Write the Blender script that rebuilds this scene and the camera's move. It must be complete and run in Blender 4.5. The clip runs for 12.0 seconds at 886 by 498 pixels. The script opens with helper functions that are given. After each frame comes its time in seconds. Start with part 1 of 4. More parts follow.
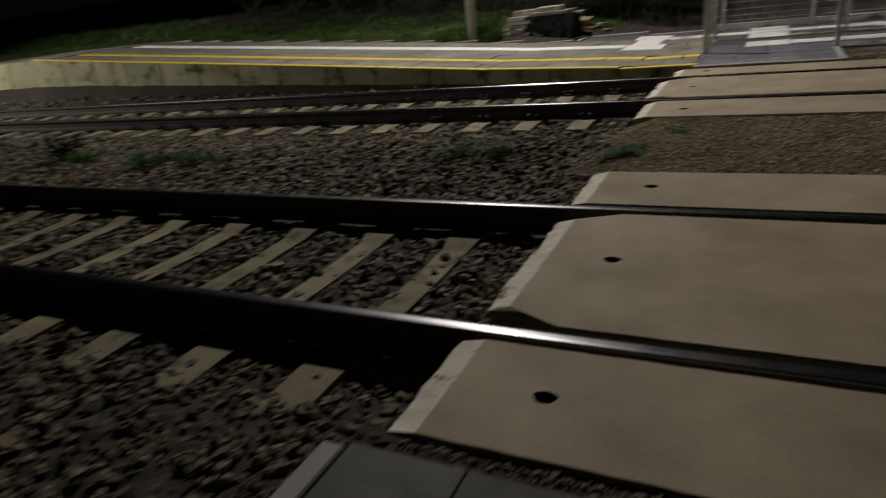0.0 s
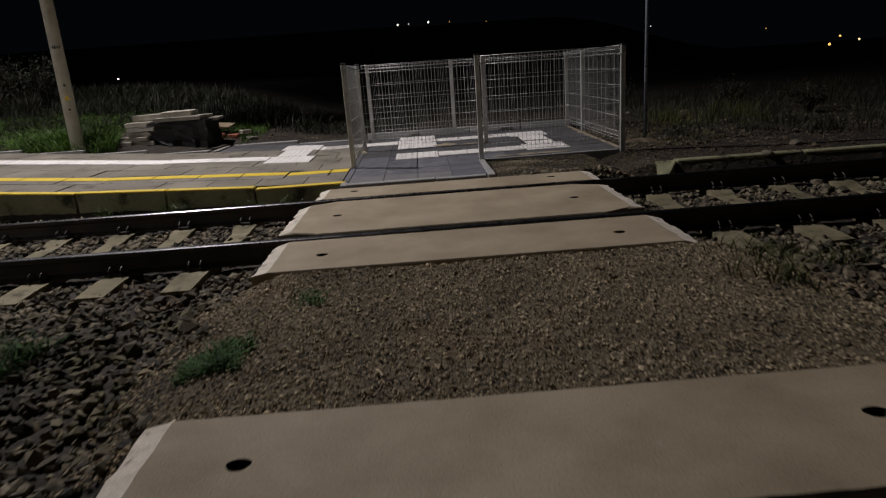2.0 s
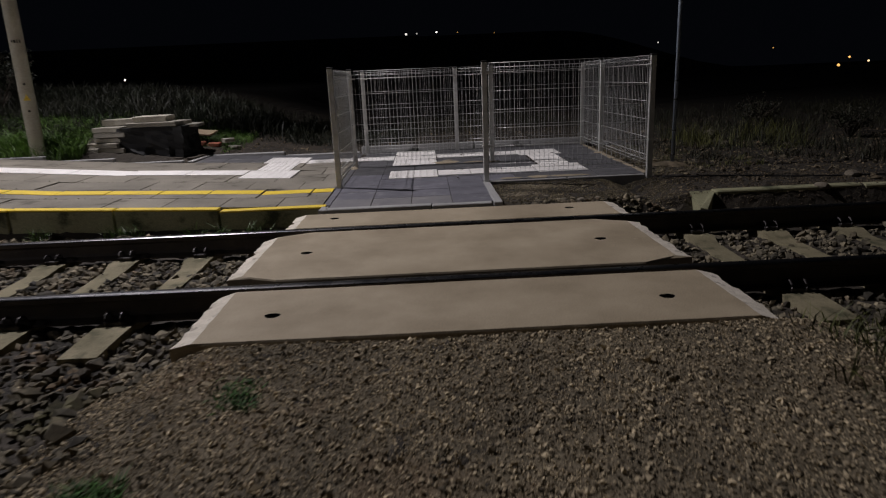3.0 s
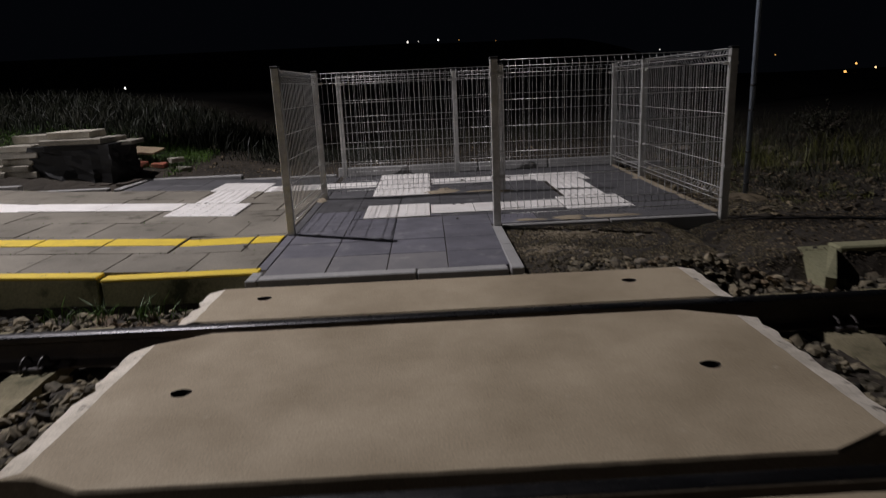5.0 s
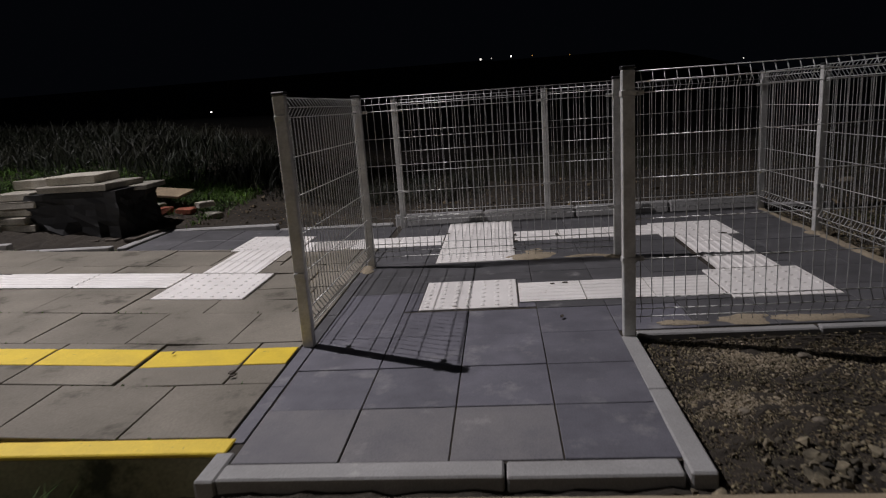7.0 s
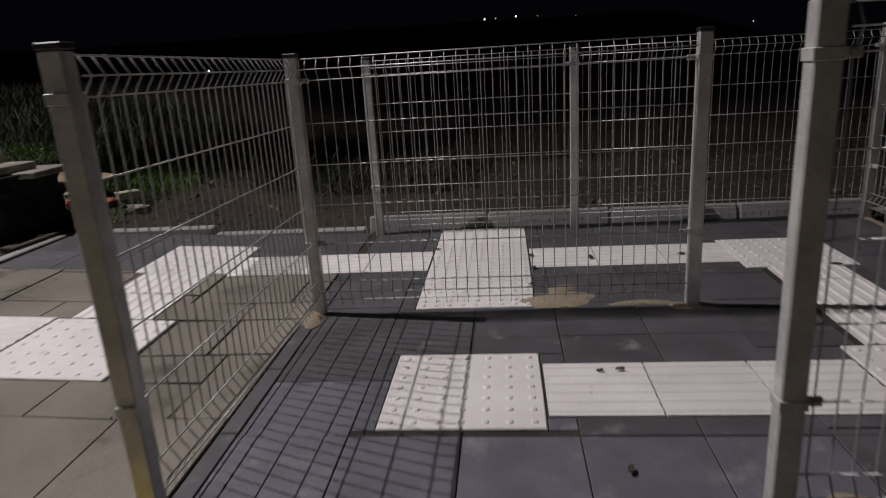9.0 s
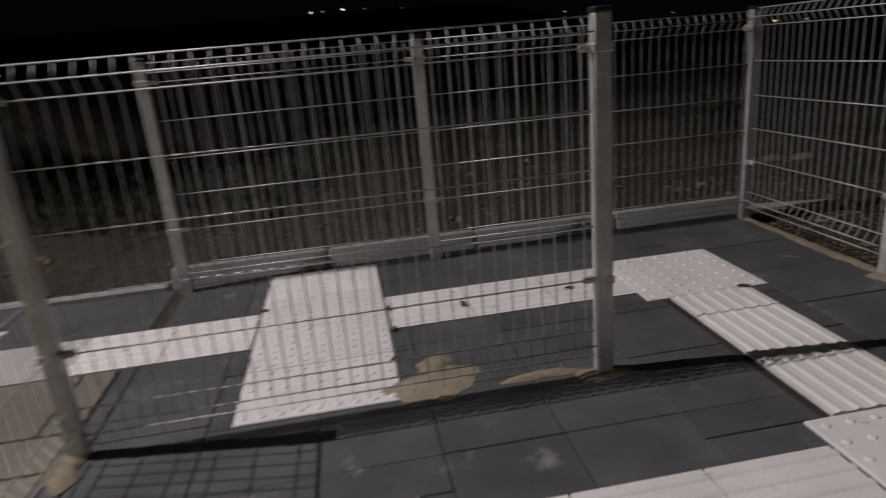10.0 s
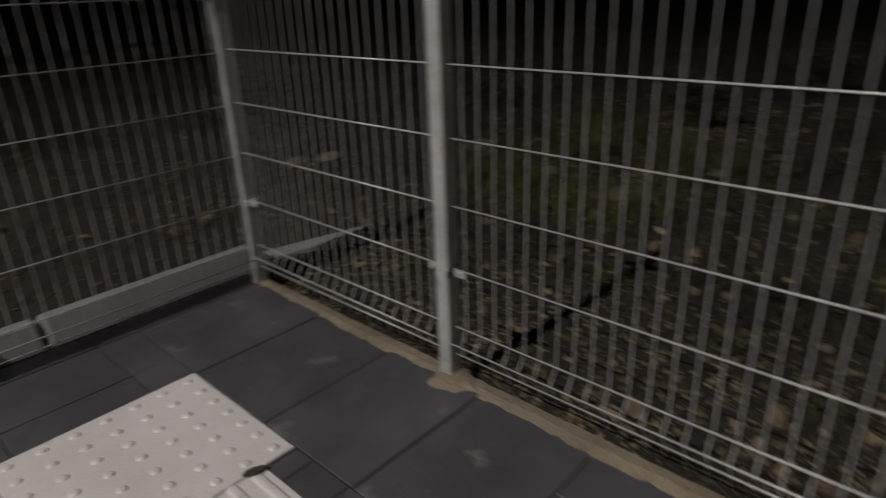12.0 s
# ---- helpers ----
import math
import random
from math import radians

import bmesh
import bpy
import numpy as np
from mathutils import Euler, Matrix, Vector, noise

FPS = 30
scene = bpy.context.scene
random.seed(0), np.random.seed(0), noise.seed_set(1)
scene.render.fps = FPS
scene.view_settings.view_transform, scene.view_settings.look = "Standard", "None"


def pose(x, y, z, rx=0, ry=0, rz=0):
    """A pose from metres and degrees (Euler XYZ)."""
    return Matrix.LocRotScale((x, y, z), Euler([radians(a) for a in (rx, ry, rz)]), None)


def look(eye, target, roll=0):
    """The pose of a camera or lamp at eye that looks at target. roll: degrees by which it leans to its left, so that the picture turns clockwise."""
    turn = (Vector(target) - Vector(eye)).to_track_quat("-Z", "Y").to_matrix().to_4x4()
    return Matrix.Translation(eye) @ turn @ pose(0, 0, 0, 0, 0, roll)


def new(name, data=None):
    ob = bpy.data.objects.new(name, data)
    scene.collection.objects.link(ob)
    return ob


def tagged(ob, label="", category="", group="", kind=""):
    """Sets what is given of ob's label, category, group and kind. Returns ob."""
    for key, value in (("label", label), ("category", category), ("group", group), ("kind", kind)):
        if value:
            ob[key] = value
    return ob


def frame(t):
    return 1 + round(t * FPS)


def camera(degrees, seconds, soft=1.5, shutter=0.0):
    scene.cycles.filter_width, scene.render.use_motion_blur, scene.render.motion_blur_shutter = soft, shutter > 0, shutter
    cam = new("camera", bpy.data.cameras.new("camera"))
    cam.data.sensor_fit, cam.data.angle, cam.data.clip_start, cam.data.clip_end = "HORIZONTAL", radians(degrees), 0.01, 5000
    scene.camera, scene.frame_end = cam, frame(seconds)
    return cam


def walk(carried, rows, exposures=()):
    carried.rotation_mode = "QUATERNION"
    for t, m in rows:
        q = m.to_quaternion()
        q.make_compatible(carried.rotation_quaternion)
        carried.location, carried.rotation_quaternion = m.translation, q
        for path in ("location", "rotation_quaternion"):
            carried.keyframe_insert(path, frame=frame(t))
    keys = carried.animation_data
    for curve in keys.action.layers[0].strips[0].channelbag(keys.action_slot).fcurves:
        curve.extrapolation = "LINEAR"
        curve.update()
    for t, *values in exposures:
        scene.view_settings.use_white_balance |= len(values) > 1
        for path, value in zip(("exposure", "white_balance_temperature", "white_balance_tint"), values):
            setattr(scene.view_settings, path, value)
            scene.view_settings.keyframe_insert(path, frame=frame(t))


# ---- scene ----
cam = camera(69.8, 12.0, soft=1.1, shutter=0.42)
PATH = [
    (0, (0.492, 0.268, 1.256), (-0.383, 1.908, 0.519), -6.9),
    (0.3, (0.487, 0.602, 1.21), (-0.145, 2.364, 0.506), -5.7),
    (0.5, (0.477, 0.787, 1.208), (0.061, 2.626, 0.54), -5.5),
    (0.6, (0.474, 0.901, 1.213), (0.158, 2.762, 0.552), -6.1),
    (1, (0.494, 1.314, 1.179), (0.356, 3.225, 0.603), -4.8),
    (1.2, (0.51, 1.529, 1.191), (0.419, 3.444, 0.622), -4.5),
    (1.5, (0.538, 1.869, 1.178), (0.523, 3.784, 0.6), -4.3),
    (2, (0.571, 2.429, 1.196), (0.611, 4.353, 0.65), -4.1),
    (2.5, (0.601, 3.012, 1.181), (0.602, 4.945, 0.668), -4.2),
    (3, (0.668, 3.557, 1.17), (0.704, 5.488, 0.653), -2.5),
    (3.2, (0.691, 3.763, 1.195), (0.759, 5.693, 0.674), -2.5),
    (4.8, (0.811, 5.458, 1.157), (0.877, 7.385, 0.628), -1.6),
    (5, (0.799, 5.66, 1.138), (0.83, 7.597, 0.643), -2.6),
    (5.5, (0.79, 6.182, 1.14), (0.819, 8.129, 0.684), -3.3),
    (6, (0.755, 6.693, 1.184), (0.615, 8.653, 0.812), -4.4),
    (6.5, (0.751, 7.174, 1.213), (0.468, 9.107, 0.781), -3.8),
    (7, (0.726, 7.592, 1.214), (0.531, 9.535, 0.78), -4.1),
    (7.2, (0.72, 7.765, 1.213), (0.531, 9.701, 0.749), -4.0),
    (8.8, (0.673, 9.067, 1.241), (0.466, 10.975, 0.679), -3.4),
    (9, (0.67, 9.283, 1.234), (0.468, 11.197, 0.689), -3.5),
    (9.5, (0.653, 9.768, 1.239), (0.512, 11.69, 0.704), -5.3),
    (10, (0.708, 10.268, 1.254), (0.971, 12.158, 0.657), -5.1),
    (10.5, (0.913, 10.762, 1.223), (1.575, 12.53, 0.562), -4.3),
    (11, (1.224, 11.107, 1.209), (2.555, 12.426, 0.51), -5.5),
    (11.5, (1.542, 11.334, 1.192), (3.197, 12.172, 0.443), -4.7),
    (12, (1.884, 11.568, 1.23), (3.232, 12.829, 0.46), -2.2),
]
walk(cam, [(t, look(eye, target, roll)) for t, eye, target, roll in PATH],
     [(0, 0.0, 6700, 6), (0.8, 0.0, 6680, 8), (1.5, 0.02, 6520, 10), (2.5, 0.06, 6260, 14), (3.2, 0.05, 6200, 14), (5.0, 0.0, 6200, 14), (7.0, 0.0, 6200, 14), (9.0, -0.15, 6300, 15), (10.5, -0.12, 6400, 14), (11.5, 0.05, 6500, 12), (12.0, -0.15, 6520, 11)])

# ---- world, lamps ----
world = bpy.data.worlds.new("night")
scene.world = world
world.use_nodes = True
world.node_tree.nodes["Background"].inputs["Color"].default_value = (0.35, 0.42, 0.6, 1)
world.node_tree.nodes["Background"].inputs["Strength"].default_value = 0.003

LAMP = Vector((-5.62, 13.12, 9.7))


def street_light(place, aim, watts, spread, size=0.09):
    data = bpy.data.lights.new("street_light", "AREA")
    data.shape, data.size, data.energy, data.color = "DISK", size, watts, (1.0, 0.945, 0.935)
    data.spread = radians(spread)
    ob = new("street_light", data)
    ob.matrix_world = look(place, aim)
    return ob


street_light(LAMP, (-1.2, 8.7, 0.0), 730, 144)
street_light(Vector((-20.0, 1.0, 7.0)), (-16.0, 10.0, 0.0), 370, 94)


# ---- materials ----
def mat(name, c1, c2, rough=0.85, metal=0.0, s=2.0, fine=70.0, bump=0.3, dist=0.004, piece=0.0, island=0.0,
        spots=None, contrast=(0.35, 0.65), grain=0.35):
    m = bpy.data.materials.new(name)
    m.use_nodes = True
    nt = m.node_tree
    bsdf = nt.nodes["Principled BSDF"]

    def node(kind, **sets):
        n = nt.nodes.new(kind)
        for k, v in sets.items():
            n.inputs[k].default_value = v
        return n

    geo = node("ShaderNodeNewGeometry")
    big = node("ShaderNodeTexNoise", Scale=s, Detail=6.0, Roughness=0.6)
    small = node("ShaderNodeTexNoise", Scale=fine, Detail=4.0, Roughness=0.7)
    for n in (big, small):
        nt.links.new(geo.outputs["Position"], n.inputs["Vector"])
    ramp = node("ShaderNodeMapRange")
    ramp.inputs["From Min"].default_value, ramp.inputs["From Max"].default_value = contrast
    nt.links.new(big.outputs["Fac"], ramp.inputs["Value"])
    mix = nt.nodes.new("ShaderNodeMix")
    mix.data_type = "RGBA"
    mix.inputs[6].default_value, mix.inputs[7].default_value = (*c1, 1), (*c2, 1)
    nt.links.new(ramp.outputs["Result"], mix.inputs[0])
    colour = mix.outputs[2]
    if spots:
        sc, lo, hi, scol = spots
        sp = node("ShaderNodeTexNoise", Scale=sc, Detail=5.0, Roughness=0.65)
        nt.links.new(geo.outputs["Position"], sp.inputs["Vector"])
        r2 = node("ShaderNodeMapRange")
        r2.inputs["From Min"].default_value, r2.inputs["From Max"].default_value = lo, hi
        nt.links.new(sp.outputs["Fac"], r2.inputs["Value"])
        m2 = nt.nodes.new("ShaderNodeMix")
        m2.data_type = "RGBA"
        nt.links.new(r2.outputs["Result"], m2.inputs[0])
        nt.links.new(colour, m2.inputs[6])
        m2.inputs[7].default_value = (*scol, 1)
        colour = m2.outputs[2]
    val = node("ShaderNodeMapRange")
    val.inputs["From Min"].default_value, val.inputs["From Max"].default_value = 0.3, 0.7
    val.inputs["To Min"].default_value, val.inputs["To Max"].default_value = 1 - grain, 1 + grain
    nt.links.new(small.outputs["Fac"], val.inputs["Value"])
    value = val.outputs["Result"]
    for amount, source in ((piece, "ShaderNodeObjectInfo"), (island, "ShaderNodeNewGeometry")):
        if amount:
            src = nt.nodes.new(source)
            out = src.outputs["Random" if source == "ShaderNodeObjectInfo" else "Random Per Island"]
            r = node("ShaderNodeMapRange")
            r.inputs["To Min"].default_value, r.inputs["To Max"].default_value = 1 - amount, 1 + amount
            nt.links.new(out, r.inputs["Value"])
            mul = nt.nodes.new("ShaderNodeMath")
            mul.operation = "MULTIPLY"
            nt.links.new(value, mul.inputs[0])
            nt.links.new(r.outputs["Result"], mul.inputs[1])
            value = mul.outputs[0]
    scale = nt.nodes.new("ShaderNodeVectorMath")
    scale.operation = "SCALE"
    nt.links.new(colour, scale.inputs[0])
    nt.links.new(value, scale.inputs["Scale"])
    nt.links.new(scale.outputs[0], bsdf.inputs["Base Color"])
    bsdf.inputs["Metallic"].default_value = metal
    rr = node("ShaderNodeMapRange")
    rr.inputs["To Min"].default_value, rr.inputs["To Max"].default_value = max(0.05, rough - 0.12), min(1.0, rough + 0.12)
    nt.links.new(big.outputs["Fac"], rr.inputs["Value"])
    nt.links.new(rr.outputs["Result"], bsdf.inputs["Roughness"])
    if bump:
        b = node("ShaderNodeBump", Strength=bump, Distance=dist)
        nt.links.new(small.outputs["Fac"], b.inputs["Height"])
        nt.links.new(b.outputs["Normal"], bsdf.inputs["Normal"])
    return m


def glow(name, colour, strength):
    m = bpy.data.materials.new(name)
    m.use_nodes = True
    b = m.node_tree.nodes["Principled BSDF"]
    b.inputs["Base Color"].default_value = (0, 0, 0, 1)
    b.inputs["Emission Color"].default_value = (*colour, 1)
    b.inputs["Emission Strength"].default_value = strength
    return m


M_SLAB = mat("crossing_concrete", (0.350, 0.288, 0.195), (0.222, 0.176, 0.110), 0.8, contrast=(0.36, 0.70), s=1.6, fine=120, bump=0.25, dist=0.002, spots=(9, 0.66, 0.78, (0.40, 0.35, 0.27)), grain=0.28)
M_BEVEL = mat("broken_concrete", (0.68, 0.62, 0.52), (0.52, 0.47, 0.38), 0.9, s=5, fine=90, bump=0.6, dist=0.006, spots=(9, 0.6, 0.68, (0.12, 0.10, 0.08)), grain=0.2)
# near-black for holes: the shade inside them is put into the colour
M_HOLE_SHADE = mat("hole_shade", (0.02, 0.018, 0.015), (0.03, 0.025, 0.02), 0.95)
M_RAILTOP = mat("polished_rail", (0.26, 0.26, 0.27), (0.17, 0.165, 0.165), 0.27, metal=1.0, s=6, fine=200, bump=0.05, dist=0.001, grain=0.12)
M_RAIL = mat("rusty_rail", (0.060, 0.047, 0.038), (0.036, 0.029, 0.025), 0.75, s=5, fine=90, bump=0.3, grain=0.3)
M_CLIP = mat("clip_steel", (0.05, 0.045, 0.045), (0.03, 0.025, 0.022), 0.5, metal=0.5, s=8, fine=120, bump=0.1)
M_SLEEPER = mat("sleeper_concrete", (0.235, 0.202, 0.120), (0.135, 0.118, 0.065), 0.9, s=3, fine=80, bump=0.5, piece=0.2, spots=(6, 0.54, 0.66, (0.07, 0.066, 0.032)), grain=0.25)
M_STONE = mat("ballast_stone", (0.185, 0.155, 0.100), (0.055, 0.047, 0.030), 0.88, s=9.0, fine=45, bump=0.4, island=0.85, spots=(1.3, 0.55, 0.7, (0.15, 0.095, 0.05)), grain=0.3)
M_PATH = mat("grit_path", (0.165, 0.133, 0.082), (0.098, 0.080, 0.050), 0.95, s=1.5, fine=110, bump=0.8, dist=0.008, spots=(1.1, 0.55, 0.7, (0.15, 0.098, 0.05)), grain=0.55)
# dirt, darkened further: the weaker light near the start is put into the colour
M_DIM_DIRTY = mat("dim_dirty_ballast", (0.140, 0.114, 0.068), (0.058, 0.050, 0.030), 0.92, s=2.5, fine=45, bump=0.4, island=0.8, spots=(1.6, 0.55, 0.7, (0.085, 0.08, 0.03)), grain=0.3)
M_GRIT = mat("grit_stone", (0.40, 0.325, 0.205), (0.235, 0.190, 0.120), 0.9, s=2.5, fine=60, bump=0.2, island=0.8, grain=0.2)
M_JOINT = mat("joint_dirt", (0.045, 0.036, 0.024), (0.024, 0.019, 0.013), 0.95, s=3.0, fine=80, bump=0.5, dist=0.004, grain=0.4)
M_SOIL = mat("soil", (0.038, 0.029, 0.018), (0.019, 0.015, 0.010), 0.95, s=1.2, fine=55, bump=0.9, dist=0.012, spots=(0.9, 0.60, 0.76, (0.070, 0.054, 0.035)), grain=0.4)
M_CRUMB = mat("soil_crumb", (0.150, 0.115, 0.068), (0.062, 0.049, 0.031), 0.95, s=2.0, fine=60, bump=0.3, island=0.7, grain=0.3)
M_EARTH = mat("gritty_earth", (0.215, 0.178, 0.105), (0.085, 0.073, 0.040), 0.95, s=2.2, fine=60, bump=0.3, island=0.7, grain=0.3)
M_SAND = mat("sand_mortar", (0.33, 0.275, 0.19), (0.23, 0.19, 0.13), 0.95, s=4, fine=90, bump=0.7, dist=0.006, grain=0.3)
M_PAVE = mat("old_platform_concrete", (0.212, 0.190, 0.150), (0.148, 0.133, 0.104), 0.85, s=1.6, fine=110, bump=0.3, dist=0.002, piece=0.10, spots=(3.2, 0.58, 0.68, (0.085, 0.075, 0.055)), grain=0.22)
M_TILE = mat("graphite_tile", (0.104, 0.102, 0.106), (0.068, 0.067, 0.069), 0.5, s=3.5, fine=160, bump=0.3, dist=0.0015, piece=0.12, spots=(5.5, 0.62, 0.76, (0.22, 0.215, 0.21)), grain=0.16)
M_TILE_WORN = mat("dusty_graphite_tile", (0.140, 0.137, 0.158), (0.098, 0.096, 0.112), 0.62, s=4.0, fine=150, bump=0.3, dist=0.0015, piece=0.10, spots=(4.5, 0.56, 0.76, (0.25, 0.245, 0.245)), grain=0.18)
M_TILE_SANDY = mat("sandy_graphite_tile", (0.180, 0.172, 0.170), (0.130, 0.126, 0.135), 0.75, s=3.0, fine=150, bump=0.3, dist=0.0015, piece=0.08, spots=(4.5, 0.62, 0.76, (0.27, 0.26, 0.25)), grain=0.18)
M_KERB = mat("kerb_concrete", (0.31, 0.305, 0.295), (0.24, 0.235, 0.225), 0.85, s=3, fine=120, bump=0.3, piece=0.08, spots=(8, 0.66, 0.74, (0.36, 0.35, 0.33)), grain=0.15)
M_TACT = mat("white_tactile", (0.80, 0.77, 0.73), (0.70, 0.67, 0.63), 0.6, s=3, fine=140, bump=0.12, dist=0.0015, piece=0.05, spots=(10, 0.65, 0.76, (0.36, 0.29, 0.21)), grain=0.08)
M_YELLOW = mat("yellow_paint", (0.78, 0.56, 0.03), (0.66, 0.47, 0.03), 0.55, s=5, fine=130, bump=0.2, dist=0.0015, spots=(14, 0.66, 0.72, (0.14, 0.12, 0.08)), grain=0.12)
M_WALL = mat("platform_wall_concrete", (0.32, 0.305, 0.185), (0.20, 0.195, 0.105), 0.92, s=1.5, fine=60, bump=0.5, piece=0.10, spots=(3, 0.55, 0.66, (0.05, 0.055, 0.025)), grain=0.25)
M_ZINC = mat("galvanised_steel", (0.66, 0.655, 0.63), (0.49, 0.485, 0.46), 0.45, metal=0.35, s=9, fine=60, bump=0.05, piece=0.08, grain=0.12)
# same steel as M_ZINC; the pickets' dimmer lighting is put into the colour
M_WIRE_DIM = mat("dim_galvanised_wire", (0.43, 0.43, 0.42), (0.34, 0.34, 0.33), 0.5, metal=0.25, s=12, fine=50, bump=0.0, grain=0.1)
M_CAP = mat("black_plastic", (0.015, 0.015, 0.016), (0.02, 0.02, 0.02), 0.5, bump=0.05)
M_POLE = mat("pole_concrete", (0.42, 0.40, 0.34), (0.32, 0.30, 0.25), 0.88, s=3, fine=60, bump=0.4, grain=0.2)
M_OLDSLAB = mat("stacked_slab_concrete", (0.36, 0.335, 0.275), (0.24, 0.22, 0.18), 0.9, s=3, fine=60, bump=0.5, piece=0.25, grain=0.25)
# near-black that puts the unlit front of the slab stack into the colour
M_STACK_SHADE = mat("stack_shade", (0.009, 0.0085, 0.008), (0.006, 0.006, 0.006), 0.75, s=4, fine=30, bump=0.3)
M_ROCK = mat("field_stone", (0.20, 0.17, 0.125), (0.10, 0.085, 0.062), 0.9, s=6, fine=60, bump=0.5, piece=0.3, grain=0.3)
M_WOOD = mat("weathered_board", (0.36, 0.28, 0.17), (0.24, 0.18, 0.11), 0.8, s=3, fine=30, bump=0.3, piece=0.15, grain=0.25)
M_GRASS = mat("grass_blades", (0.072, 0.148, 0.011), (0.041, 0.087, 0.008), 0.6, s=1.5, fine=8, bump=0, island=0.5, grain=0.2)
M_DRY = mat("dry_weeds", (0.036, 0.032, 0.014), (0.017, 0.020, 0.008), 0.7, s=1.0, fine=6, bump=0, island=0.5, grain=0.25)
M_TUFT = mat("fresh_tuft", (0.045, 0.135, 0.009), (0.026, 0.080, 0.007), 0.8, s=6, fine=20, bump=0, island=0.6, grain=0.3)
M_TILE_DIRTY = mat("dirty_tile", (0.085, 0.080, 0.066), (0.055, 0.052, 0.042), 0.8, s=3.0, fine=120, bump=0.35, dist=0.002, piece=0.12, spots=(4.0, 0.55, 0.7, (0.04, 0.036, 0.026)), grain=0.25)
M_PIPE = mat("blue_grey_pipe", (0.25, 0.29, 0.34), (0.19, 0.22, 0.27), 0.5, metal=0.2, s=6, fine=60, bump=0.05, grain=0.12)
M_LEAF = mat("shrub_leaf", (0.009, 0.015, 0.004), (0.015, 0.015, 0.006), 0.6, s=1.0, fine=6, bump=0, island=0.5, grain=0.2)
M_LEAF2 = mat("yellow_green_tuft", (0.095, 0.095, 0.018), (0.055, 0.062, 0.014), 0.6, s=1.0, fine=6, bump=0, island=0.5, grain=0.2)
M_TWIG = mat("twig_bark", (0.07, 0.055, 0.04), (0.05, 0.04, 0.03), 0.9, s=4, fine=40, bump=0.3)
M_SIGN = mat("sign_yellow", (0.7, 0.5, 0.05), (0.6, 0.42, 0.05), 0.5, bump=0)
M_RED = mat("red_brick", (0.30, 0.09, 0.05), (0.22, 0.07, 0.04), 0.9, s=6, fine=60, bump=0.5)
M_CABLE = mat("cable_rubber", (0.02, 0.02, 0.02), (0.025, 0.022, 0.02), 0.6, bump=0.1)
M_LENS = glow("lamp_lens", (1.0, 0.90, 0.74), 30)


# ---- building helpers ----
def rnd(a, b):
    return random.uniform(a, b)


def link(name, data, parent=None, m=None, label="", material=None):
    if material and not data.materials:
        data.materials.append(material)
    ob = new(name, data)
    if parent:
        ob.parent = parent
    if m is not None:
        ob.matrix_basis = m
    if label:
        tagged(ob, label)
    return ob


def mesh_of(bm, name, materials, smooth=False):
    me = bpy.data.meshes.new(name)
    bm.normal_update()
    bm.to_mesh(me)
    bm.free()
    for mm in (materials if isinstance(materials, (list, tuple)) else [materials]):
        me.materials.append(mm)
    if smooth:
        me.polygons.foreach_set("use_smooth", [True] * len(me.polygons))
    return me


def part(name, bm, material, parent, label="", m=None, smooth=False):
    return link(name, mesh_of(bm, name, material, smooth), parent, m, label)


def empty(name, m, label, category, group="", kind=""):
    ob = new(name)
    ob.empty_display_size = 0.1
    ob.matrix_basis = m
    return tagged(ob, label, category, group, kind)


def add_box(bm, x0, x1, y0, y1, z0, z1, bevel=0.0, mi=0):
    vs = [bm.verts.new((x, y, z)) for z in (z0, z1) for y in (y0, y1) for x in (x0, x1)]
    fs = [bm.faces.new([vs[i] for i in q]) for q in ((0, 2, 3, 1), (4, 5, 7, 6), (0, 1, 5, 4), (1, 3, 7, 5), (3, 2, 6, 7), (2, 0, 4, 6))]
    for f in fs:
        f.material_index = mi
    if bevel:
        es = list({e for f in fs for e in f.edges})
        bmesh.ops.bevel(bm, geom=es, offset=bevel, segments=1, affect="EDGES", profile=0.5)
    return bm


def box(*a, **k):
    return add_box(bmesh.new(), *a, **k)


def add_tube(bm, pts, r, n=8, cap=True, mi=0):
    pts = [Vector(p) for p in pts]
    rs = r if isinstance(r, (list, tuple)) else [r] * len(pts)
    rings = []
    for i, p in enumerate(pts):
        d = (pts[min(i + 1, len(pts) - 1)] - pts[max(i - 1, 0)]).normalized()
        a = d.orthogonal().normalized() if abs(d.z) < 0.99 else Vector((1, 0, 0))
        if abs(d.z) < 0.99:
            a = d.cross(Vector((0, 0, 1))).normalized()
        b = d.cross(a).normalized()
        rings.append([bm.verts.new(p + rs[i] * (math.cos(2 * math.pi * k / n) * a + math.sin(2 * math.pi * k / n) * b)) for k in range(n)])
    for q0, q1 in zip(rings, rings[1:]):
        for k in range(n):
            bm.faces.new((q0[k], q0[(k + 1) % n], q1[(k + 1) % n], q1[k])).material_index = mi
    if cap:
        bm.faces.new(rings[0][::-1]).material_index = mi
        bm.faces.new(rings[-1]).material_index = mi
    return bm


def tube(pts, r, n=8):
    return add_tube(bmesh.new(), pts, r, n)


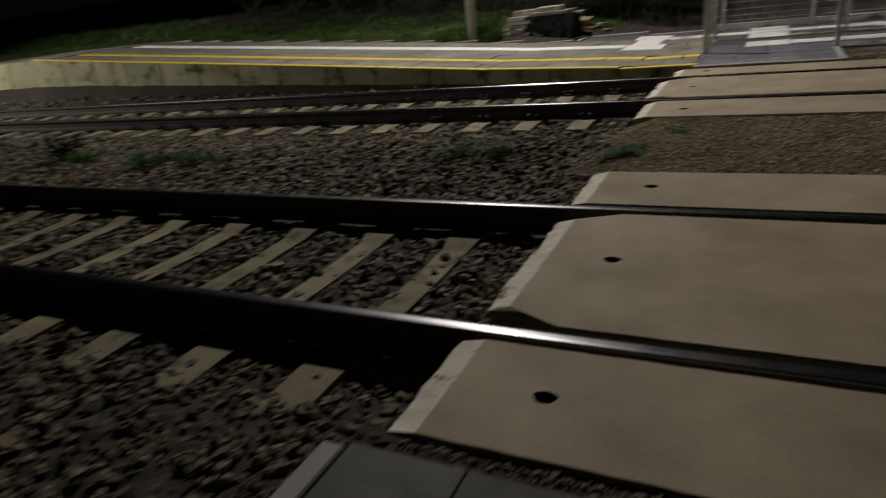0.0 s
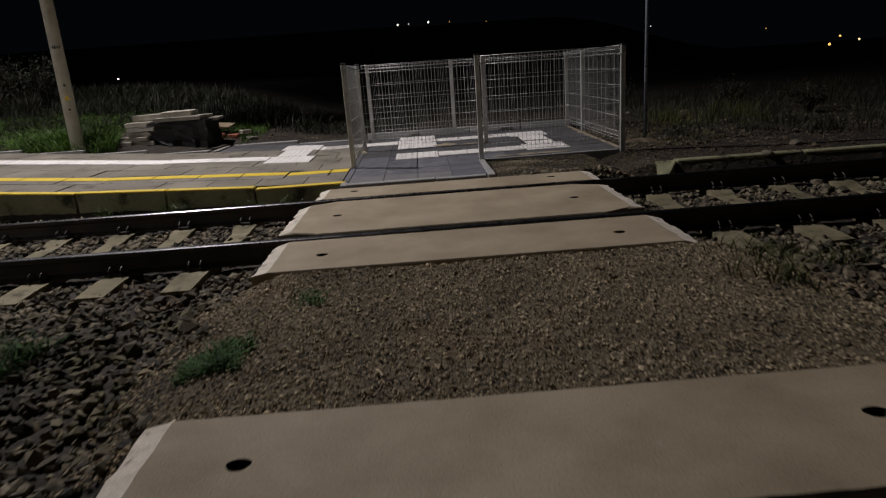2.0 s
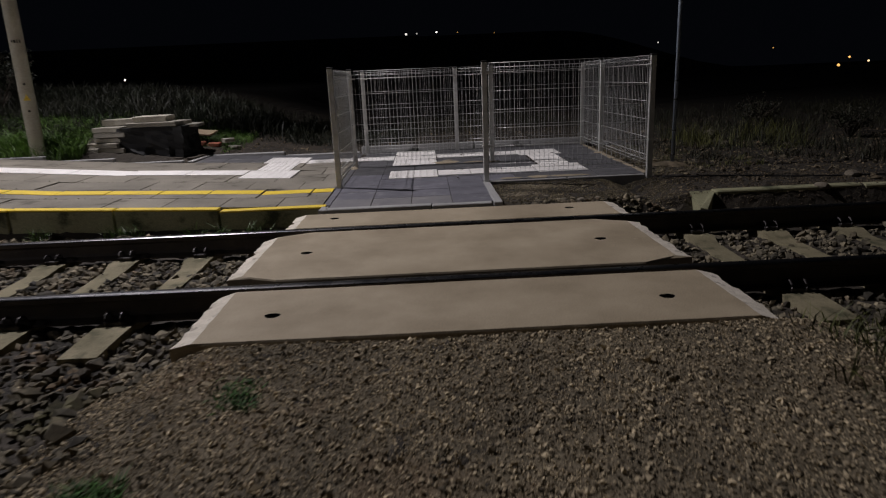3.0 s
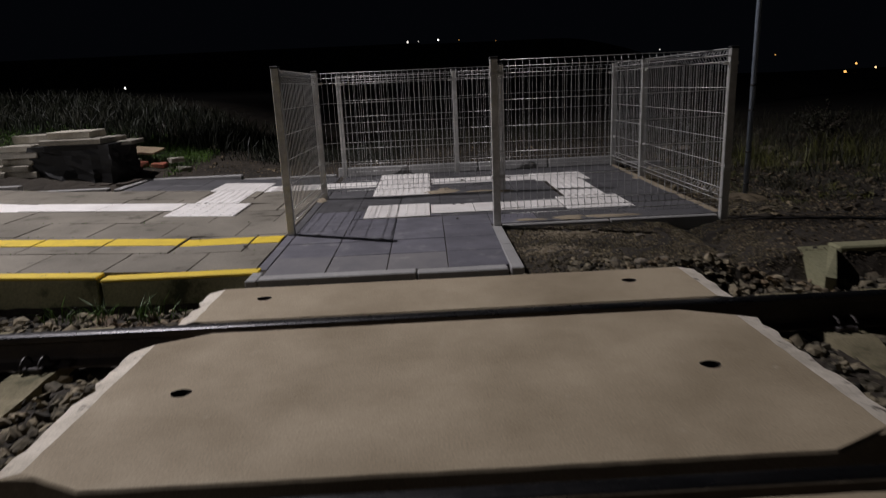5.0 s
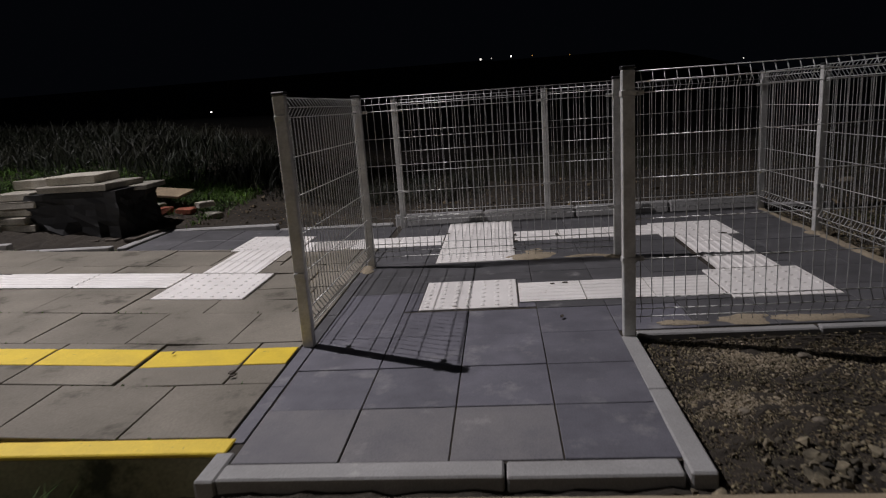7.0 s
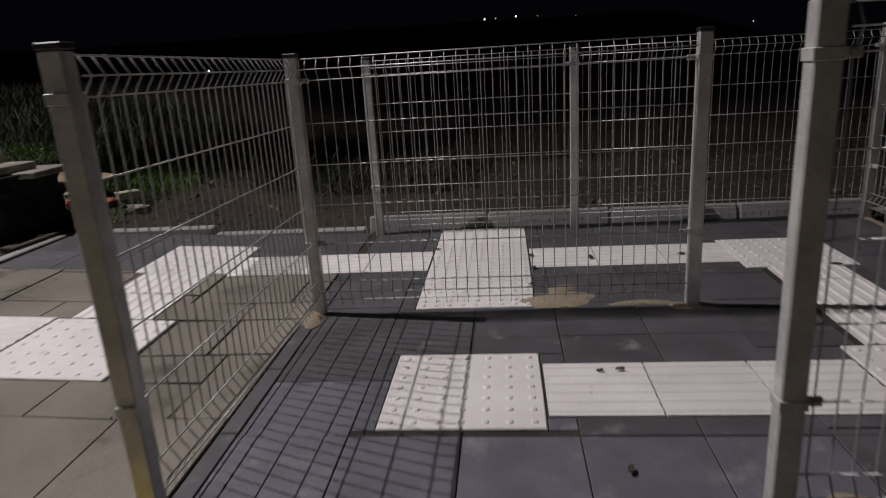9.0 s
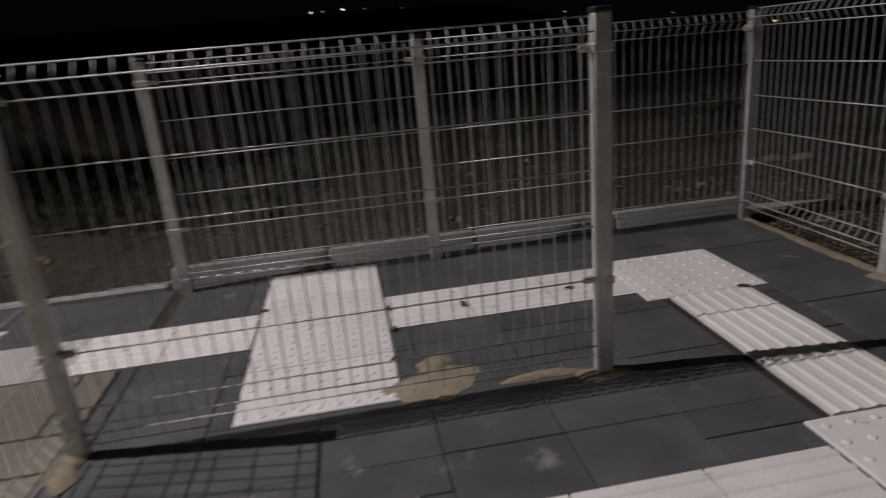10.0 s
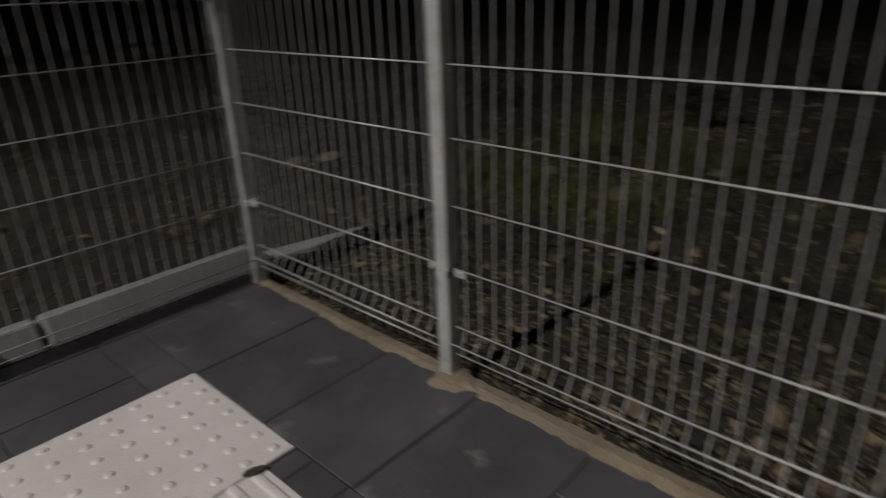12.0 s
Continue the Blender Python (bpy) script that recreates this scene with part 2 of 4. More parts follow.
def mesh_np(name, verts, faces, material):
    verts, faces = np.asarray(verts, dtype=np.float32), np.asarray(faces, dtype=np.int32)
    me = bpy.data.meshes.new(name)
    k = faces.shape[1]
    me.vertices.add(len(verts))
    me.vertices.foreach_set("co", verts.ravel())
    me.loops.add(faces.size)
    me.loops.foreach_set("vertex_index", faces.ravel())
    me.polygons.add(len(faces))
    me.polygons.foreach_set("loop_start", np.arange(0, faces.size, k, dtype=np.int32))
    me.materials.append(material)
    me.polygons.foreach_set("use_smooth", np.zeros(len(faces), dtype=bool))
    me.update(calc_edges=True)
    me.validate()
    return me


def smooth01(a, b, v):
    t = np.clip((v - a) / (b - a), 0, 1)
    return t * t * (3 - 2 * t)


rng = np.random.default_rng(7)


# ---- the lie of the land ----
RAILS = (2.315, 3.815, 7.255, 8.757)
MID1, MID2 = 3.065, 8.006


def ramp_z(x):
    """Height that the platform gains towards its high end."""
    return 0.043 * np.clip(-0.9 - x, 0, 2.6) + 0.075 * np.clip(-3.5 - x, 0, 10.6)


def ramp_tilt(x):
    return math.degrees(math.atan(0.043 if -3.5 < x <= -0.9 else 0.075 if -14.1 < x <= -3.5 else 0.0))


def pave_z(x, y):
    return 0.018 + 0.008 * np.clip(y - 9.6, 0, 4.6) + ramp_z(x)


def lumps(x, y, s, seed):
    g = np.zeros_like(x)
    r = np.random.default_rng(seed)
    for i in range(7):
        a, f, p = r.uniform(0, 6.28), s * r.uniform(0.6, 2.2), r.uniform(0, 6.28)
        g += np.sin((x * np.cos(a) + y * np.sin(a)) * f + p)
    return g / 7


def land(x, y):
    x, y = np.asarray(x, dtype=float), np.asarray(y, dtype=float)
    bed = -0.215 + 0.012 * lumps(x, y, 3.0, 1)
    path = smooth01(-0.95, -0.35, x) * (1 - smooth01(2.35, 3.1, x)) * smooth01(4.3, 4.6, y) * (1 - smooth01(6.35, 6.6, y))
    z = bed + path * (0.188 + 0.012 * lumps(x, y, 4.0, 2))
    between = smooth01(4.7, 5.2, y) * (1 - smooth01(5.9, 6.5, y))
    z = z + (1 - path) * between * 0.04
    z = z + 0.022 * np.clip(-1.0 - x, 0, 12) * smooth01(9.15, 9.6, y)
    near = 1 - smooth01(1.3, 2.2, y)
    z = z + near * 0.065
    right = smooth01(2.4, 3.3, x) * smooth01(9.58, 9.74, y)
    gap = smooth01(1.32, 1.40, x) * (1 - smooth01(2.6, 3.2, x)) * smooth01(9.40, 9.6, y)
    up = np.maximum(right, gap)
    z = z * (1 - up) + up * (-0.035 + 0.02 * lumps(x, y, 2.4, 3) + 0.03 * smooth01(9.6, 10.7, y))
    gapk = smooth01(9.36, 9.42, y) * (1 - smooth01(9.7, 9.8, y)) * smooth01(-0.5, -0.3, x) * (1 - smooth01(2.2, 2.6, x))
    z = np.maximum(z, -0.03 * gapk - 0.3 * (1 - gapk))
    under = smooth01(9.62, 9.70, y) * (1 - smooth01(1.30, 1.36, x)) * (1 - smooth01(13.95, 14.02, y))
    deep = pave_z(x, y) - 0.12
    z = z * (1 - under) + deep * under
    inner = smooth01(10.72, 10.78, y) * (1 - smooth01(3.14, 3.2, x)) * (1 - smooth01(13.9, 13.96, y)) * smooth01(1.2, 1.3, x)
    z = z * (1 - inner) + deep * inner
    # soil behind the platform and the bank
    back = smooth01(13.96, 14.05, y)
    bank = 1 - smooth01(-5.0, -1.0, x)
    west = smooth01(13.06, 13.16, y) * (1 - smooth01(-2.90, -2.84, x))
    b = np.maximum(back, west)
    soil = 0.03 + 0.6 * ramp_z(x) + 0.03 * lumps(x, y, 1.9, 4) + bank * (0.22 * smooth01(13.1, 13.7, y) + 0.62 * smooth01(13.6, 18.5, y)) + 0.10 * smooth01(16, 24, y)
    z = z * (1 - b) + soil * b
    far = smooth01(200, 860, y) * (1 - smooth01(0.2, 0.5, x / np.maximum(y, 1.0))) * 52
    return z + far


def steps(a, b, d, grow, lo, hi):
    v = list(np.arange(a, b + 1e-6, d))
    s = d
    while v[-1] < hi:
        s *= grow
        v.append(v[-1] + s)
    s = d
    while v[0] > lo:
        s *= grow
        v.insert(0, v[0] - s)
    return np.array(v)


gx = steps(-9.0, 7.0, 0.07, 1.12, -1200, 1200)
gy = steps(0.0, 15.5, 0.06, 1.12, -300, 1300)
X, Y = np.meshgrid(gx, gy)
Z = land(X, Y)
Z = Z + np.where((np.abs(Y - 8) < 14) & (np.abs(X) < 14), rng.normal(0, 0.006, Z.shape), 0)
nx, ny = len(gx), len(gy)
idx = np.arange(nx * ny).reshape(ny, nx)
quads = np.stack([idx[:-1, :-1], idx[:-1, 1:], idx[1:, 1:], idx[1:, :-1]], -1).reshape(-1, 4)
ground = link("ground", mesh_np("ground", np.stack([X, Y, Z], -1).reshape(-1, 3), quads, M_SOIL))
tagged(ground, "dark brown trodden soil beside the railway tracks", "ground", kind="structure")


# ---- tracks ----
def sweep(prof, x0, x1, material, name):
    bm = bmesh.new()
    a = [bm.verts.new((x0, y, z)) for y, z in prof]
    b = [bm.verts.new((x1, y, z)) for y, z in prof]
    n = len(prof)
    for k in range(n):
        bm.faces.new((a[k], b[k], b[(k + 1) % n], a[(k + 1) % n]))
    bm.faces.new(a[::-1])
    bm.faces.new(b)
    bmesh.ops.recalc_face_normals(bm, faces=bm.faces)
    return mesh_of(bm, name, material)


WEB = sweep([(-0.070, -0.172), (0.070, -0.172), (0.070, -0.161), (0.018, -0.143), (0.009, -0.125), (0.009, -0.050), (0.034, -0.038), (0.036, -0.012),
             (-0.036, -0.012), (-0.034, -0.038), (-0.009, -0.050), (-0.009, -0.125), (-0.018, -0.143), (-0.070, -0.161)], -150, 120, M_RAIL, "rail")
HEAD = sweep([(0.036, -0.012), (0.034, -0.006), (0.027, -0.002), (0.014, 0.0), (-0.014, 0.0), (-0.027, -0.002), (-0.034, -0.006), (-0.036, -0.012)], -150, 120, M_RAILTOP, "running_surface")
for y in RAILS:
    r = link("rail", WEB, m=pose(0, y, 0.006))
    tagged(r, "dark rusty steel rail with a shiny worn top", "rail", "rails of the two tracks")
    link("running_surface", HEAD, r, label="worn shiny running surface")


def sleeper_mesh():
    """One concrete sleeper along y, with raised seats under the rails and a lower middle."""
    bm = bmesh.new()
    secs = [(-1.30, 0.13, -0.010), (-1.05, 0.135, 0.0), (-0.56, 0.135, 0.0), (-0.40, 0.105, -0.028), (0.0, 0.10, -0.036), (0.418, 0.105, -0.028), (0.56, 0.135, 0.0), (1.05, 0.135, 0.0), (1.30, 0.13, -0.010)]
    rings = [[bm.verts.new(v) for v in ((-w, y, -0.16), (w, y, -0.16), (w * 0.80, y, z), (-w * 0.80, y, z))] for y, w, z in secs]
    for a, b in zip(rings, rings[1:]):
        for k in range(4):
            bm.faces.new((a[k], a[(k + 1) % 4], b[(k + 1) % 4], b[k]))
    bm.faces.new(rings[0][::-1])
    bm.faces.new(rings[-1])
    bmesh.ops.bevel(bm, geom=[e for e in bm.edges if e.is_manifold and e.calc_face_angle(0) > 0.7], offset=0.006, segments=1, affect="EDGES")
    bmesh.ops.recalc_face_normals(bm, faces=bm.faces)
    return mesh_of(bm, "sleeper", M_SLEEPER)


def clip_mesh():
    """A bent spring clip with its shoulder."""
    bm = bmesh.new()
    add_box(bm, -0.05, 0.05, -0.02, 0.035, -0.01, 0.022, 0.005)
    for s in (-1, 1):
        pts = [(s * 0.045, 0.05 * math.cos(a) - 0.005, 0.02 + 0.045 * math.sin(a)) for a in np.linspace(-0.4, 3.5, 9)]
        add_tube(bm, pts, 0.0075, 6)
    return mesh_of(bm, "rail_clip", M_CLIP)


SLEEPER, CLIP = sleeper_mesh(), clip_mesh()
SLEEPER_X = {MID1: [-1.14 - 0.622 * k for k in range(24)] + [3.0 + 0.62 * k for k in range(6)],
             MID2: [-1.235 - 0.605 * k for k in range(28)] + [2.88 + 0.628 * k for k in range(12)]}
for mid, xs in SLEEPER_X.items():
    for x in xs:
        s = link("sleeper", SLEEPER, m=pose(x, mid, -0.168 + rnd(-0.004, 0.004), 0, 0, rnd(-0.6, 0.6)))
        tagged(s, "weathered concrete sleeper bedded in crushed stone", "sleeper", "sleepers under the tracks")
        if -9 < x < 7:
            for side in (-0.75, 0.75):
                for d in (-1, 1):
                    link("rail_clip", CLIP, s, pose(0, side + d * 0.085, 0.006, 0, 0, 0 if d > 0 else 180))


# ---- crushed stone ----
def ico():
    p = (1 + 5 ** 0.5) / 2
    v = np.array([(-1, p, 0), (1, p, 0), (-1, -p, 0), (1, -p, 0), (0, -1, p), (0, 1, p), (0, -1, -p), (0, 1, -p), (p, 0, -1), (p, 0, 1), (-p, 0, -1), (-p, 0, 1)])
    f = np.array([(0, 11, 5), (0, 5, 1), (0, 1, 7), (0, 7, 10), (0, 10, 11), (1, 5, 9), (5, 11, 4), (11, 10, 2), (10, 7, 6), (7, 1, 8), (3, 9, 4), (3, 4, 2), (3, 2, 6), (3, 6, 8), (3, 8, 9), (4, 9, 5), (2, 4, 11), (6, 2, 10), (8, 6, 7), (9, 8, 1)])
    return v / np.linalg.norm(v[0]), f


def octa():
    v = np.array([(1, 0, 0), (-1, 0, 0), (0, 1, 0), (0, -1, 0), (0, 0, 1), (0, 0, -1)], dtype=float)
    f = np.array([(0, 2, 4), (2, 1, 4), (1, 3, 4), (3, 0, 4), (2, 0, 5), (1, 2, 5), (3, 1, 5), (0, 3, 5)])
    return v, f


def turns(n):
    q = rng.normal(size=(n, 4))
    q /= np.linalg.norm(q, axis=1)[:, None]
    w, x, y, z = q.T
    return np.stack([np.stack([1 - 2 * (y * y + z * z), 2 * (x * y - z * w), 2 * (x * z + y * w)], -1),
                     np.stack([2 * (x * y + z * w), 1 - 2 * (x * x + z * z), 2 * (y * z - x * w)], -1),
                     np.stack([2 * (x * z - y * w), 2 * (y * z + x * w), 1 - 2 * (x * x + y * y)], -1)], 1)


def stones(name, x, y, z, size, material, label, base=ico, category="gravel"):
    v, f = base()
    n = len(x)
    shape = v[None] * rng.uniform(0.42, 1.25, (n, len(v), 1))
    shape = shape * rng.uniform(0.55, 1.25, (n, 1, 3)) * size[:, None, None]
    shape = np.einsum("nij,nvj->nvi", turns(n), shape)
    shape[:, :, 2] *= 0.8
    shape += np.stack([x, y, z], -1)[:, None, :]
    faces = (f[None] + (np.arange(n) * len(v))[:, None, None]).reshape(-1, 3)
    ob = link(name, mesh_np(name, shape.reshape(-1, 3), faces, material))
    return tagged(ob, label, category, kind="stuff")


def off_slabs(x, y):
    m = np.ones(len(x), bool)
    for a, b, c, d in ((-0.50, 2.48, 1.62, 4.60), (-0.64, 2.32, 6.38, 9.42)):
        m &= ~((x > a) & (x < b) & (y > c) & (y < d))
    for r in RAILS:
        m &= np.abs(y - r) > 0.085
    return m


def off_sleepers(x, y):
    m = np.ones(len(x), bool)
    for mid, xs in SLEEPER_X.items():
        on = np.zeros(len(x), bool)
        for sx in xs:
            on |= np.abs(x - sx) < 0.125
        inside = np.abs(y - mid) < 1.22
        m &= ~(on & inside & (rng.random(len(x)) > np.where(np.abs(y - mid) > 0.98, 0.65, 0.06)))
    return m


def bed_of(name, x0, x1, y0, y1, per, lo, hi, label, material=M_STONE):
    n = int((x1 - x0) * (y1 - y0) * per)
    x, y = rng.uniform(x0, x1, n), rng.uniform(y0, y1, n)
    path = (x > -0.75 + 0.15 * np.sin(y * 7)) & (x < 2.75) & (y > 4.4) & (y < 6.5)
    pav = (x > -0.72) & (x < 2.6) & (y < 1.65)
    edge = (y > 9.35) & (x > -0.5) & (x < 2.5)
    keep = off_slabs(x, y) & off_sleepers(x, y) & ~path & ~pav & ~edge
    x, y = x[keep], y[keep]
    size = rng.uniform(lo, hi, len(x)) * (1 + 0.5 * (rng.random(len(x)) < 0.08))
    z = land(x, y) + size * rng.uniform(-0.1, 0.55, len(x))
    return stones(name, x, y, z, size, material, label)


bed_of("ballast", -8.0, -0.45, 0.1, 2.25, 560, 0.018, 0.036, "dirty crushed stone beside the track, darkened for the dim light there", M_DIM_DIRTY)
bed_of("ballast", -8.0, -0.45, 2.25, 4.62, 620, 0.021, 0.040, "crushed stone ballast round the concrete sleepers")
bed_of("ballast", -8.0, -2.4, 4.62, 6.40, 620, 0.021, 0.040, "crushed stone ballast between the two tracks")
bed_of("ballast", -2.4, -0.45, 4.62, 6.40, 600, 0.021, 0.042, "dirty mossy crushed stone beside the grit path", M_DIM_DIRTY)
bed_of("ballast", -8.0, -0.45, 6.40, 9.58, 620, 0.021, 0.040, "crushed stone ballast round the sleepers of the far track")
bed_of("ballast", -20.0, -8.0, 1.0, 9.58, 170, 0.03, 0.055, "crushed stone ballast along the far tracks")
bed_of("ballast", 2.25, 7.5, 1.0, 9.6, 480, 0.021, 0.042, "brownish crushed stone ballast with weeds")
bed_of("ballast", 7.5, 20.0, 3.0, 9.6, 110, 0.03, 0.055, "crushed stone ballast beyond the crossing")

n = 105000
x, y = rng.uniform(-0.9, 3.0, n), rng.uniform(4.45, 6.5, n)
keep = off_slabs(x, y)
x, y = x[keep], y[keep]
size = rng.gamma(2.2, 0.0020, len(x)).clip(0.0028, 0.022)
stones("grit", x, y, land(x, y) + 0.013 + size * 0.2, size, M_GRIT, "trodden grey-brown grit path between the tracks", octa)
n = 30000
x, y = rng.uniform(1.38, 5.5, n), rng.uniform(9.42, 10.66, n)
size = rng.gamma(2.2, 0.0019, n).clip(0.003, 0.02)
stones("soil_crumbs", x, y, land(x, y) + size * 0.3, size, M_CRUMB, "loose soil crumbs beside the kerb", octa, "soil")
n = 260
x, y = rng.uniform(1.2, 3.15, n), rng.normal(9.50, 0.10, n)
keep = (y > 9.42) & (y < 9.9) & ((x > 1.55) | (y < 9.44))
x, y = x[keep], y[keep]
size = rng.uniform(0.012, 0.032, len(x))
stones("rubble", x, y, land(x, y) + size * 0.4, size, M_STONE, "pale loose stones along the edge of the crossing", category="stones")
n = 9000
x, y = rng.uniform(-3.5, 8.5, n), rng.uniform(13.95, 18.5, n)
keep = ~((x < 3.3) & (y < 14.15))
x, y = x[keep], y[keep]
size = rng.uniform(0.006, 0.018, len(x)) * (1 + 1.6 * (rng.random(len(x)) < 0.05))
stones("soil_crumbs", x, y, land(x, y) + size * 0.3, size, M_CRUMB, "rough soil with small stones behind the fence", octa, "soil")
n = 7000
x, y = rng.uniform(3.28, 9.0, n), rng.uniform(9.9, 14.2, n)
size = rng.uniform(0.006, 0.02, n) * (1 + 1.6 * (rng.random(n) < 0.06))
stones("soil_crumbs", x, y, land(x, y) + size * 0.3, size, M_CRUMB, "stony soil strewn beside the fence", octa, "soil")


# ---- crossing slabs ----
def wavy(p, q, d, amp):
    """Points from p towards q, a little uneven."""
    p, q = Vector(p), Vector(q)
    n = max(1, int((q - p).length / d))
    side = Vector((-(q - p).y, (q - p).x, 0)).normalized()
    return [p.lerp(q, k / n) + side * (rnd(-amp, amp) if k else 0) for k in range(n)]


def slab(x0, x1, y0, y1, holes, flare, zt=0.0):
    """A crossing slab: flat top with two lifting holes, rough sloped ends; flare cuts the corners beside the rails."""
    bm = bmesh.new()
    c = 0.24 if flare else 0.0
    f = 0.115 if flare else 0.0
    corners = [(x0 + c, y0), (x1 - c, y0), (x1, y0 + f), (x1, y1 - f), (x1 - c, y1), (x0 + c, y1), (x0, y1 - f), (x0, y0 + f)] if flare else [(x0, y0), (x1, y0), (x1, y1), (x0, y1)]
    ends = (2, 6) if flare else (1, 3)
    top, kinds = [], []
    for i, cc in enumerate(corners):
        nxt = corners[(i + 1) % len(corners)]
        pts = wavy((*cc, zt), (*nxt, zt), 0.06, 0.0035 if i in ends else 0.002)
        top += pts
        kinds += [i in ends] * len(pts)
    n = len(top)
    vt = [bm.verts.new(p) for p in top]
    vo, drop = [], 0.024
    mx = (x0 + x1) / 2
    chips = [rnd(0, 1) for _ in range(n)]
    for k, p in enumerate(top):
        at_end = kinds[k] or kinds[k - 1]
        if at_end:
            s = -1 if p.x < mx else 1
            chip = 0.035 if chips[k] > 0.965 else 0.0
            vo.append(bm.verts.new((p.x + s * (0.103 - chip + rnd(-0.005, 0.005)), p.y, zt - drop + rnd(-0.008, 0.008))))
        else:
            s = -1 if p.y < (y0 + y1) / 2 else 1
            vo.append(bm.verts.new((p.x, p.y + s * 0.008, zt - 0.010)))
    vb = [bm.verts.new((v.co.x, v.co.y, -0.23)) for v in vo]
    edges = [bm.edges.new((vt[k], vt[(k + 1) % n])) for k in range(n)]
    rims = []
    for hx, hy in holes:
        ring = [bm.verts.new((hx + 0.042 * math.cos(a) * (1 + 0.12 * math.sin(3 * a)), hy + 0.036 * math.sin(a), zt)) for a in np.linspace(0, 2 * math.pi, 15)[:-1]]
        rims.append(ring)
        edges += [bm.edges.new((ring[k], ring[(k + 1) % 14])) for k in range(14)]
    bmesh.ops.triangle_fill(bm, use_beauty=True, use_dissolve=False, edges=edges)
    for face in bm.faces:
        if face.normal.z < 0:
            face.normal_flip()
    for k in range(n):
        j = (k + 1) % n
        bm.faces.new((vo[k], vo[j], vt[j], vt[k])).material_index = 1 if kinds[k] else 0
        bm.faces.new((vb[k], vb[j], vo[j], vo[k])).material_index = 0
    for ring in rims:
        low = [bm.verts.new((v.co.x, v.co.y, zt - 0.11)) for v in ring]
        for k in range(14):
            j = (k + 1) % 14
            bm.faces.new((ring[k], ring[j], low[j], low[k])).material_index = 2
        bm.faces.new(low).material_index = 2
    ob = link("crossing_slab", mesh_of(bm, "crossing_slab", [M_SLAB, M_BEVEL, M_HOLE_SHADE]))
    return tagged(ob, "beige concrete crossing slab with chipped sloped ends and lifting holes", "concrete slab", "slabs of the level crossing")


H1, H2 = (-0.108, 2.01), (-0.19, 1.915)
slab(-0.42, 2.38, 1.645, 2.235, [(h + 0.02, 1.937) for h in H1], False)
slab(-0.42, 2.40, 2.402, 3.728, [(h, 3.085) for h in H1], True)
slab(-0.435, 2.38, 3.895, 4.575, [(h, 4.258) for h in H1], False)
slab(-0.50, 2.25, 6.40, 7.165, [(h, 6.735) for h in H2], False)
slab(-0.555, 2.255, 7.375, 8.650, [(-0.235, 8.0), (1.902, 8.012)], True)
slab(-0.475, 2.295, 8.825, 9.385, [(-0.188, 9.166), (1.93, 9.166)], False)


# ---- platform and paving ----
def slope_pose(x, y, yaw=0.0):
    """A pose on the paving: level, or tilted with the ramp."""
    z = float(pave_z(np.array(x), np.array(y)))
    tilt = ramp_tilt(x)
    return pose(x, y, z, 0.46, tilt, yaw)


PIECES = {}


def tile_mesh(w, d, h, material, bevel=0.0022):
    key = (round(w, 3), round(d, 3), material.name)
    if key not in PIECES:
        bm = box(-w / 2, w / 2, -d / 2, d / 2, -h, 0)
        es = [e for e in bm.edges if max(v.co.z for v in e.verts) > -1e-4 and min(v.co.z for v in e.verts) > -1e-4]
        bmesh.ops.bevel(bm, geom=es, offset=bevel, segments=1, affect="EDGES")
        PIECES[key] = mesh_of(bm, "tile", material)
    return PIECES[key]


def lay(name, parent, x0, x1, y0, y1, material, h=0.06, joint=0.008, up=0.0, wob=0.002):
    w, d = x1 - x0 - joint, y1 - y0 - joint
    if w < 0.03 or d < 0.03:
        return None
    m = Matrix.Translation((0, 0, up + rnd(-wob, wob))) @ slope_pose((x0 + x1) / 2, (y0 + y1) / 2) @ pose(0, 0, 0, rnd(-0.12, 0.12), rnd(-0.12, 0.12), 0)
    return link(name, tile_mesh(w, d, h, material), parent, m)


# bedding under the paving, which fills the joints
def bedding(name, x0, x1, y0, y1, below, label, step=0.25):
    xs, ys = np.arange(x0, x1 + 1e-6, (x1 - x0) / max(1, round((x1 - x0) / step))), np.linspace(y0, y1, max(2, int((y1 - y0) / step)))
    A, B = np.meshgrid(xs, ys)
    C = pave_z(A, B) - below
    k = np.arange(A.size).reshape(A.shape)
    q = np.stack([k[:-1, :-1], k[:-1, 1:], k[1:, 1:], k[1:, :-1]], -1).reshape(-1, 4)
    ob = link(name, mesh_np(name, np.stack([A, B, C], -1).reshape(-1, 3), q, M_JOINT))
    return tagged(ob, label, "paving", kind="structure")


platform = bedding("platform", -40.0, -0.38, 9.765, 13.06, 0.011, "low concrete platform with worn slabs and yellow edge lines", 0.5)
pavement = bedding("pavement", -0.36, 3.20, 10.75, 14.03, 0.007, "graphite concrete paving with white tactile tiles")
pavement_4 = bedding("pavement", -0.36, 1.30, 9.56, 10.75, 0.007, "graphite concrete paving that leads off the crossing")
pavement_2 = bedding("pavement", -2.80, -0.37, 13.05, 13.98, 0.007, "graphite paving along the back kerb")
pavement_3 = empty("pavement", pose(0, 0, 0), "grey paving slabs at the start of the crossing", "paving", kind="structure")


# tactile areas: x0, x1, y0, y1
PADS = [(0.185, 0.790, 11.215, 11.805), (2.022, 2.630, 11.222, 11.832), (2.022, 2.640, 12.868, 13.445), (-1.745, -1.120, 13.005, 13.615), (-1.725, -1.065, 11.585, 12.240)]
BACKPADS = [(0.182, 0.805, 12.345 + 0.4 * k, 12.345 + 0.4 * (k + 1)) for k in range(4)]
